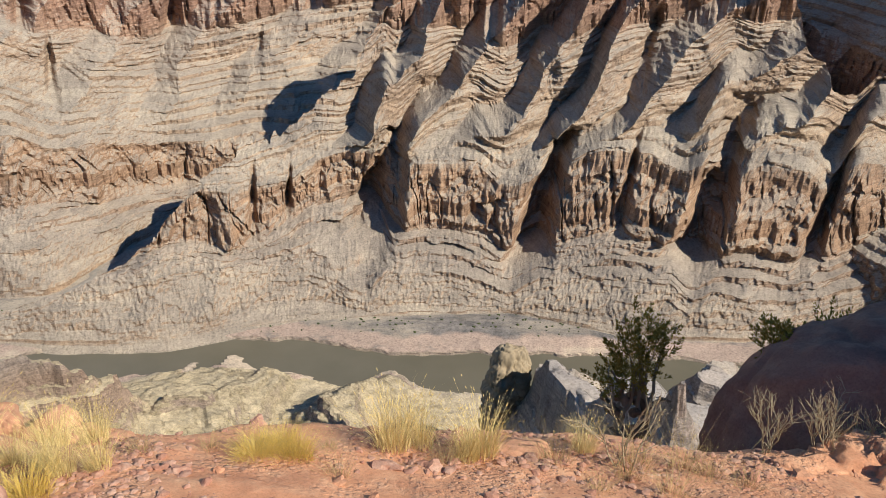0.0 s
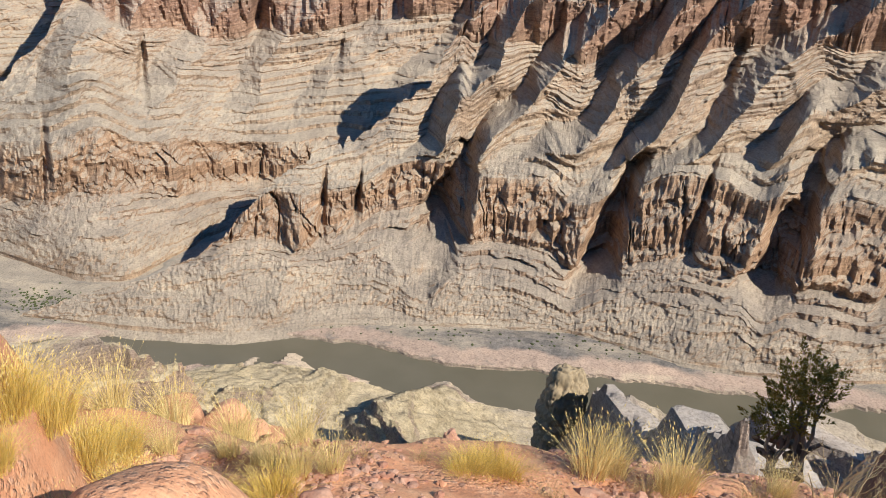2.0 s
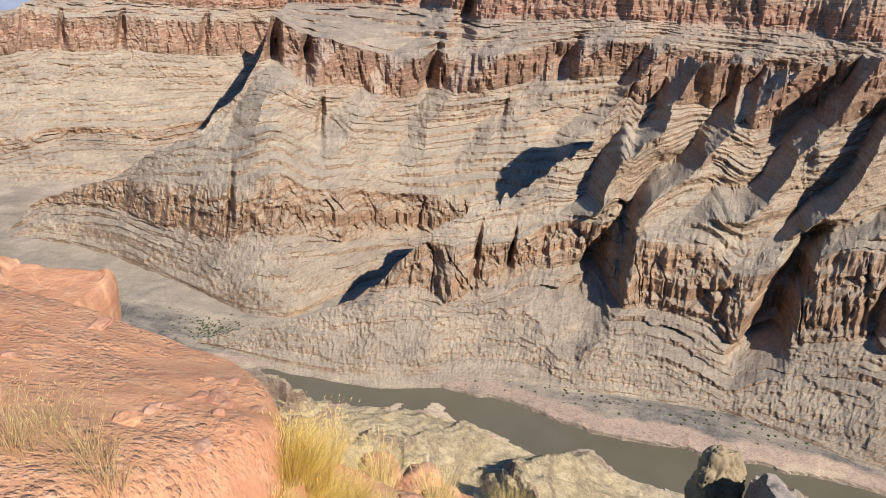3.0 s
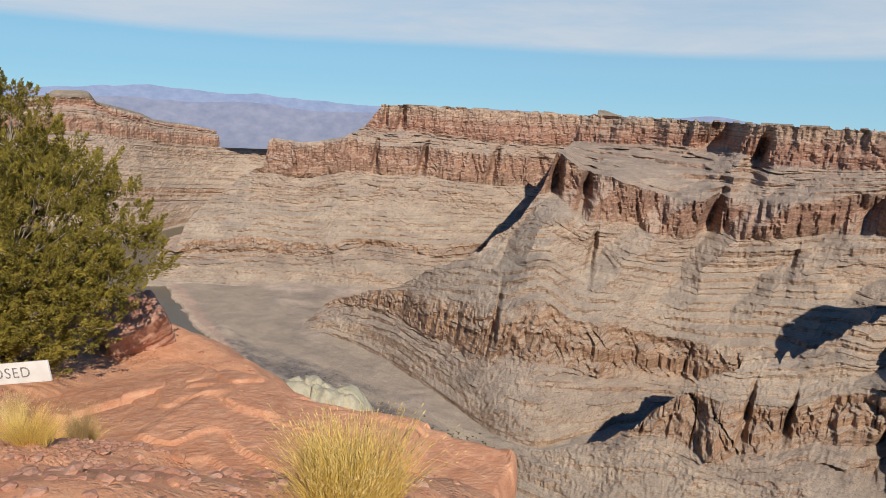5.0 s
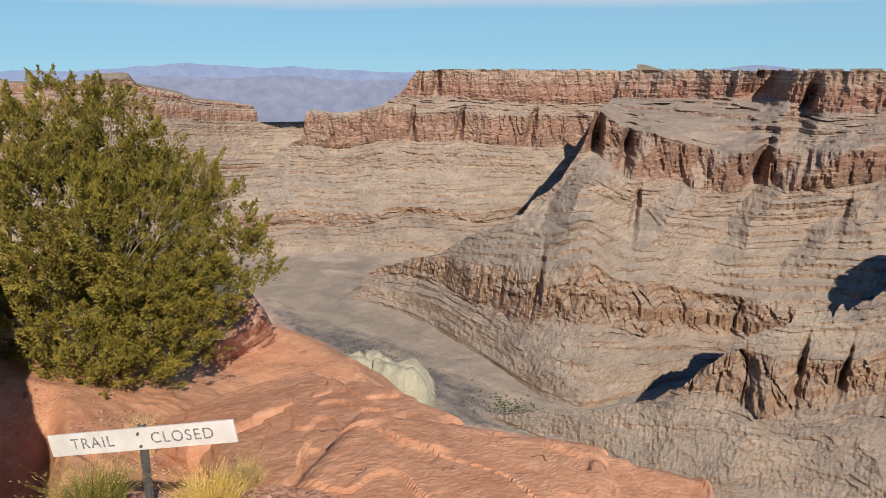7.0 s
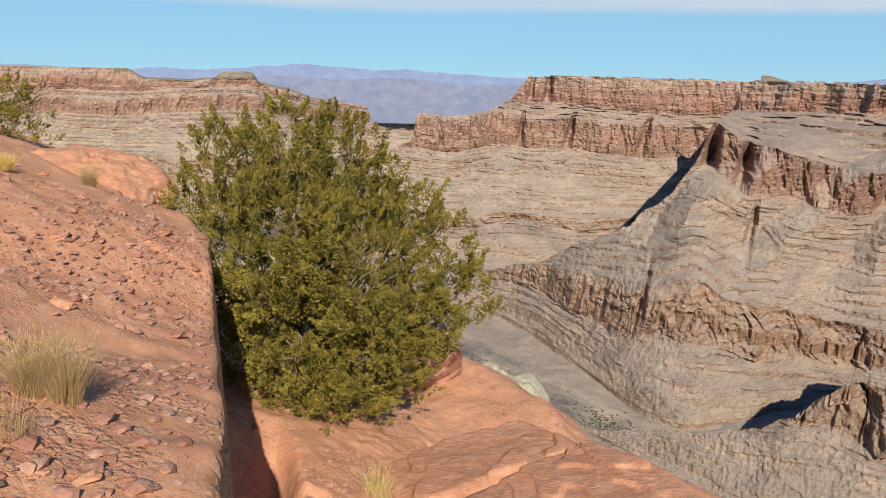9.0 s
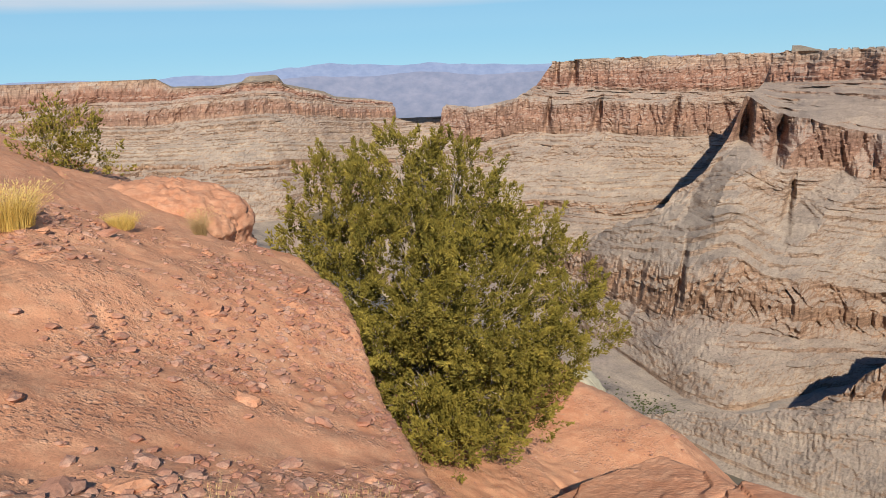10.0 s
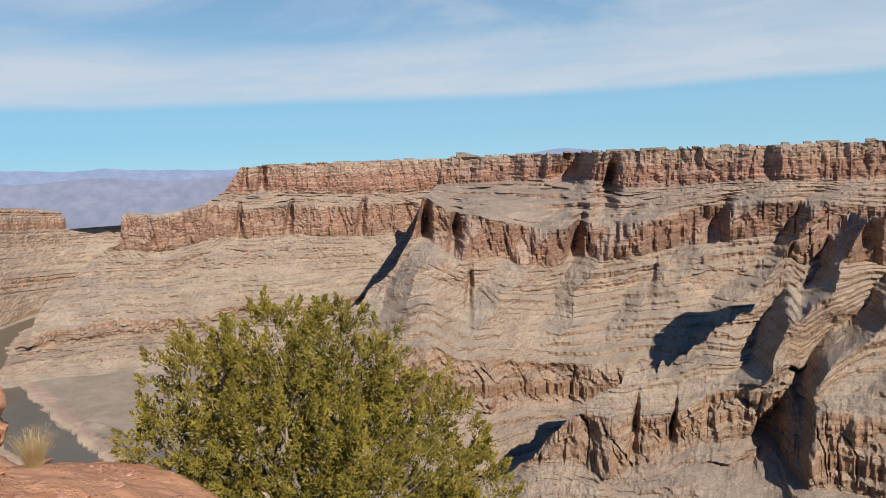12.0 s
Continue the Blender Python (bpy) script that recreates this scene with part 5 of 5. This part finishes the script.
juniper((-15.72, 3.8, -3.75), 53, BIG, 2, "bushy olive-green juniper growing in a hollow of the rim", 0.17,
        forks=[((-1.0, -.2, -.1), (-1.25, .1, 2.3), .10), ((.3, 0, .2), (1.0, -.3, 1.8), .08)])
SMALL = [(0.0, 0.0, 1.42, .2), (-.12, .05, 1.2, .2), (.16, 0.0, 1.22, .2), (.05, 0.0, 1.0, .24), (-.32, 0.0, .85, .22), (-.1, .05, .84, .2), (.34, .05, 1.2, .15)]
juniper((1.78, 5.45, -4.5), 0, [(a * 0.66, b * 0.6, c * 0.78, d * 0.60) for a, b, c, d in SMALL], 6, "small dark juniper with a twisted trunk below the rim", 0.10, density=1300, length=0.034, sprigs=52,
        forks=[((.05, 0, .25), (.36, -.05, .42), .05), ((-.05, 0, .2), (-.28, 0, .5), .045), ((-.03, 0, .35), (-.2, 0, .72), .04)])
FARBUSH = [(0.0, 0.0, .8, .55), (.7, 0.0, .7, .5), (-.6, .1, .75, .5), (.2, .2, 1.2, .45), (-.3, 0.0, 1.2, .4), (1.1, 0.0, .45, .35)]
juniper((-28.1, 1.4, -0.95), 75, FARBUSH, 9, "half-bare grey-green juniper behind the ledge", 0.08, density=75, length=0.12, sprigs=36)
juniper((3.08, 5.3, -3.55), 0, [(0.0, 0.0, .12, .13), (.2, 0.0, .15, .14), (-.2, 0.0, .1, .12), (.4, .1, .14, .12)], 11, "low dark-green shrub on the shaded boulder", 0.03, density=1300, length=0.045, sprigs=40)


def blades_mesh(name, seed, count, height, spread, lean, width, material, heads=0.0, kink=0.0):
    """A tussock: thin curved stems from one root crown, some with seed heads."""
    r = random.Random(seed)
    verts, faces = [], []
    for _ in range(count):
        a, k = r.uniform(0, 6.283), r.random() ** 0.6
        root = Vector((math.cos(a), math.sin(a), 0)) * spread * 0.35 * k
        out = Vector((math.cos(a + r.gauss(0, 0.5)), math.sin(a + r.gauss(0, 0.5)), 0))
        h, bend, w = height * r.uniform(0.5, 1.08), lean * r.uniform(0.2, 1.2) * (0.4 + k), width * r.uniform(0.7, 1.3)
        face = Vector((r.gauss(0, 1), r.gauss(0, 1), 0)).normalized()
        b, n = len(verts), 3
        for i in range(n + 1):
            t = i / n
            p = root + out * bend * h * t ** 1.7 + Vector((r.gauss(0, kink), r.gauss(0, kink), h * t * (1 - 0.12 * bend * t)))
            ww = w * (1 - 0.8 * t)
            verts += [tuple(p - face * ww), tuple(p + face * ww)]
        for i in range(n):
            faces.append((b + 2 * i, b + 2 * i + 1, b + 2 * i + 3, b + 2 * i + 2))
    me = bpy.data.meshes.new(name)
    me.from_pydata(verts, [], faces)
    me.materials.append(material)
    hv, hf = [], []
    for i in range(0, len(verts), 2 * (n + 1)):
        if heads and r.random() < 0.45:
            tip, low = Vector(verts[i + 2 * n]), Vector(verts[i + 2 * n - 2])
            way = (tip - low).normalized()
            s1 = way.orthogonal().normalized()
            s2, w, l, b = way.cross(s1), width * heads, height * 0.075 * r.uniform(0.6, 1.3), len(hv)
            c = tip - way * l * 0.6
            hv += [tuple(c), tuple(c + way * l * .4 + s1 * w), tuple(c + way * l * .4 + (s2 * .87 - s1 * .5) * w), tuple(c + way * l * .4 + (-s2 * .87 - s1 * .5) * w), tuple(c + way * l)]
            hf += [(b, b + 2, b + 1), (b, b + 3, b + 2), (b, b + 1, b + 3), (b + 4, b + 1, b + 2), (b + 4, b + 2, b + 3), (b + 4, b + 3, b + 1)]
    if hv:
        hm = bpy.data.meshes.new("seed_heads")
        hm.from_pydata(hv, [], hf)
        hm.materials.append(head_mat)
        HEADS[name, seed] = hm
        me["heads"] = seed
    return me


HEADS = {}
tussock = [blades_mesh("grass_tussock", 70 + i, 420, 0.40, 0.3, 0.45, 0.0014, straw_mat, 2.2) for i in range(3)]
rabbit = [blades_mesh("brush_stems", 80 + i, 1600, 0.40, 0.62, 0.62, 0.0015, brush_mat, 2.6, 0.006) for i in range(2)]
fan = [blades_mesh("shrub_stems", 86 + i, 760, 0.42, 0.22, 0.5, 0.0012, dull_mat, 1.6, 0.008) for i in range(2)]
sparse = [blades_mesh("dry_grass", 90 + i, 170, 0.3, 0.35, 0.9, 0.0012, dull_mat, 1.5, 0.006) for i in range(3)]
low_tuft = [blades_mesh("low_brush", 95 + i, 1000, 0.2, 0.45, 0.8, 0.0016, m, 1.6, 0.004) for i, m in enumerate((brush_mat, greenbrush_mat))]


def plant(mesh, x, y, size, name, label, group, turn=0.0, dz=0.0):
    ob = thing(name, mesh, label, "grass" if "grass" in name else "shrub", group)
    ob.matrix_world = pose(x, y, height_at(x, y) - 0.015 + dz, 0, 0, turn) @ Matrix.Diagonal((size, size, size, 1))
    for (kind_, seed_), heads_ in HEADS.items():
        if mesh.get("heads") == seed_ and mesh.name.startswith(kind_):
            tagged(part("seed_fluff", heads_, ob), "pale fluffy seed heads", kind="stuff")
    return ob


r = random.Random(31)
for x, y, s in [(-1.75, 2.64, 0.55), (-1.6, 2.68, 0.55), (-1.9, 2.78, 0.5), (-2.05, 2.95, 0.5), (-2.3, 3.1, 0.55), (-2.62, 3.0, 0.55), (-2.85, 3.0, 0.5), (-0.25, 3.35, 0.95), (-0.1, 3.45, 0.8), (0.27, 3.38, 0.9), (0.18, 3.3, 0.6),
                (0.92, 3.55, 0.65), (-1.95, 3.3, 0.7), (-2.6, 3.9, 1.0), (-3.3, 3.6, 1.0), (-3.0, 3.8, 1.0), (2.9, 3.9, 0.8), (3.3, 3.9, 0.9), (-12.9, 2.95, 1.0), (-12.7, 2.9, 0.8)]:
    plant(r.choice(tussock), x, y, s, "grass_tussock", "tall straw-yellow bunchgrass tussock in red soil", "grass tussocks along the rim", r.uniform(0, 360))
for x, y, s in [(-1.2, 3.05, 0.4), (-0.9, 3.1, 0.45), (-0.6, 3.2, 0.4), (0.7, 3.3, 0.8), (1.2, 3.4, 0.9), (1.5, 3.4, 0.8), (1.62, 3.3, 0.7), (1.8, 3.2, 0.6), (1.1, 3.2, 0.6), (0.05, 3.2, 0.6), (-0.5, 2.9, 0.5), (1.3, 3.0, 0.7), (-1.5, 2.9, 0.5), (0.9, 3.0, 0.5),
                (-9.8, -1.3, 0.9), (-9.7, -1.15, 0.8), (-9.5, -1.0, 0.7), (-10.1, -1.2, 0.8), (-3.63, 1.05, 0.5), (-2.75, 1.2, 0.6), (-2.9, 1.1, 0.6), (-2.95, 1.25, 0.55), (-2.6, 1.1, 0.5), (-3.1, 1.15, 0.5)]:
    plant(r.choice(sparse), x, y, s, "dry_grass", "sparse pale dry grass on red soil", "dry grass along the path", r.uniform(0, 360))
for x, y, s in [(-5.08, 1.6, 0.85), (-4.95, 1.4, 0.6), (-5.4, 1.75, 0.6)]:
    plant(r.choice(rabbit), x, y, s, "yellow_brush", "dense golden rabbitbrush on the worn mound", "golden brush on the mound", r.uniform(0, 360))
for x, y, s in [(-15.0, -1.2, 0.95), (-11.9, -1.95, 0.6), (-17.4, -2.2, 0.9)]:
    plant(r.choice(rabbit), x, y, s, "yellow_brush", "rounded golden brush on the stony ledge", "golden brush on the ledge", r.uniform(0, 360))
for x, y, s in [(-2.55, 1.9, 0.5), (-2.66, 2.2, 0.55), (-2.78, 2.55, 0.6), (-2.5, 2.4, 0.5), (-2.82, 2.85, 0.6), (-2.45, 1.65, 0.35), (-2.32, 1.62, 0.5), (-2.28, 1.85, 0.5), (-2.2, 2.05, 0.45)]:
    plant(r.choice(rabbit), x, y, s, "yellow_brush", "golden brush at the foot of the bedrock mound", "golden brush on the mound", r.uniform(0, 360))
for x, y, s in [(-9.5, 2.35, 0.8), (-9.85, -0.72, 0.8), (-9.9, -0.85, 0.7), (-13.05, -2.05, 1.9), (-13.3, -2.3, 1.6), (-16.9, 1.05, 0.9)]:
    plant(r.choice(fan), x, y, s, "dry_brush", "bushy straw-coloured dry shrub with fine stems", "dry shrubs on the rim", r.uniform(0, 360))
for x, y, s, m in [(-9.9, 2.5, 1.0, 0), (-8.9, 1.7, 1.2, 0), (-9.4, 1.1, 1.3, 1), (-11.8, 3.7, 1.1, 0), (-12.4, 3.9, 1.2, 0), (-15.9, -0.1, 0.9, 0), (-0.95, 3.0, 0.6, 0), (-0.75, 3.05, 0.6, 0), (-0.85, 3.1, 0.6, 0), (-19.0, 3.7, 1.3, 0), (-2.05, 2.2, 0.8, 0), (-1.8, 2.4, 0.7, 0)]:
    plant(low_tuft[m], x, y, s, "low_brush", "low yellow-green tuft of brush", "low tufts of brush", r.uniform(0, 360))


def twig_bush(at, seed, height, count, label):
    """A leafless shrub: forked pale stems."""
    r = random.Random(seed)
    bm = bmesh.new()

    def grow(p, way, length, w, depth):
        end = p + way * length
        tube(bm, limb_points(r, p, end, length * 0.06, 3), [w, w * 0.85, w * 0.7, w * 0.5], 5)
        if depth:
            for _ in range(r.choice((2, 3))):
                grow(p.lerp(end, r.uniform(0.55, 1.0)), (way + Vector((r.gauss(0, .42), r.gauss(0, .42), r.gauss(0.1, .25)))).normalized(), length * r.uniform(.45, .7), w * 0.62, depth - 1)

    for _ in range(count):
        grow(Vector((r.gauss(0, .04), r.gauss(0, .04), -0.02)), Vector((r.gauss(0, .4), r.gauss(0, .4), 1)).normalized(), height * r.uniform(.35, .55), 0.0055, 3)
    thing("bare_shrub", link_bm(bm, "bare_shrub", twig_mat), label, "shrub", "leafless shrubs at the edge", at=at)


for x, y, h, n, sd in [(1.13, 3.3, 0.85, 5, 1), (2.2, 3.85, 0.6, 9, 2), (2.6, 3.85, 0.65, 10, 3), (3.1, 3.8, 0.65, 9, 4), (3.5, 3.7, 0.65, 8, 6)]:
    twig_bush((x, y, height_at(x, y)), 300 + sd, h, n, "leafless pale shrub with thin forked stems")

# ---------------------------------------------------------------- the sign
def box_mesh(name, size, material, bevel=0.003):
    bm = bmesh.new()
    bmesh.ops.create_cube(bm, size=1.0)
    for v in bm.verts:
        v.co = Vector((v.co.x * size[0], v.co.y * size[1], v.co.z * size[2]))
    bmesh.ops.bevel(bm, geom=bm.edges[:], offset=bevel, segments=2, affect="EDGES")
    return link_bm(bm, name, material)


paint = Mat("worn_white_paint", 0.7, 0.3)
pp = paint.position()
chips = paint.noise(paint.position((3, 3, 14)), 3.0, 8.0, 0.7)
grime = paint.noise(pp, 6.0, 4.0)
white = paint.mix(paint.remap(grime, 0.35, 0.75), (0.80, 0.79, 0.76), (0.62, 0.60, 0.56))
paint.color(paint.mix(paint.remap(chips, 0.66, 0.70), white, (0.36, 0.30, 0.25)))
paint.bump(chips, 0.3, 0.002)
letter = Mat("faded_black_paint", 0.8, 0.2)
letter.color(letter.mix(letter.remap(letter.noise(letter.position((1, 1, 1)), 60.0, 5.0, 0.7), 0.42, 0.62), (0.10, 0.10, 0.11), (0.45, 0.44, 0.43)))
steel = Mat("galvanised_steel", 0.55, 0.5)
steel.b.inputs["Metallic"].default_value = 0.8
steel.color(steel.mix(steel.noise(steel.position(), 25.0, 5.0), (0.12, 0.12, 0.13), (0.42, 0.42, 0.42)))

sign = new("wooden_sign")
tagged(sign, "worn white plank sign reading trail closed on a steel post", "sign")
sx, sy = -9.31, 1.435
sign.matrix_world = pose(sx, sy, -1.655, 0, -10.0, 33)
board = part("board", box_mesh("board", (1.46, 0.02, 0.165), paint.m, 0.002), sign, "chipped white-painted plank")
board.location = (0.0, 0, 0)


def lettering(text, x, parent):
    cu = bpy.data.curves.new("lettering", "FONT")
    cu.body, cu.size, cu.extrude, cu.align_x, cu.align_y, cu.space_character = text, 0.118, 0.0008, "CENTER", "CENTER", 1.16
    tmp = bpy.data.objects.new("lettering", cu)
    scene.collection.objects.link(tmp)
    me = bpy.data.meshes.new_from_object(tmp.evaluated_get(bpy.context.evaluated_depsgraph_get()))
    bpy.data.objects.remove(tmp)
    me.materials.clear()
    me.materials.append(letter.m)
    ob = part("lettering", me, parent, "faded stencilled black letters")
    ob.matrix_basis = pose(x, -0.0115, 0, 90, 0, 0)


lettering("TRAIL", -0.38, board)
lettering("CLOSED", 0.33, board)
bm = bmesh.new()
for (w, d, ox, oy) in ((0.05, 0.006, 0, 0.014), (0.006, 0.03, -0.022, 0.03), (0.006, 0.03, 0.022, 0.03)):
    g = bmesh.ops.create_cube(bm, size=1.0)
    for v in g["verts"]:
        v.co = Vector((v.co.x * w + ox, v.co.y * d + oy, v.co.z * 1.05 - 0.43))
part("post", link_bm(bm, "post", steel.m), sign, "weathered steel channel post").matrix_basis = pose(0, 0, 0, 0, 10, 0)
for bz in (0.045, -0.05):
    bm = bmesh.new()
    bmesh.ops.create_cone(bm, cap_ends=True, segments=6, radius1=0.012, radius2=0.010, depth=0.014)
    ob = part("bolt", link_bm(bm, "bolt", steel.m), sign)
    ob.matrix_basis = pose(0, -0.016, bz, 90, 0, 0)
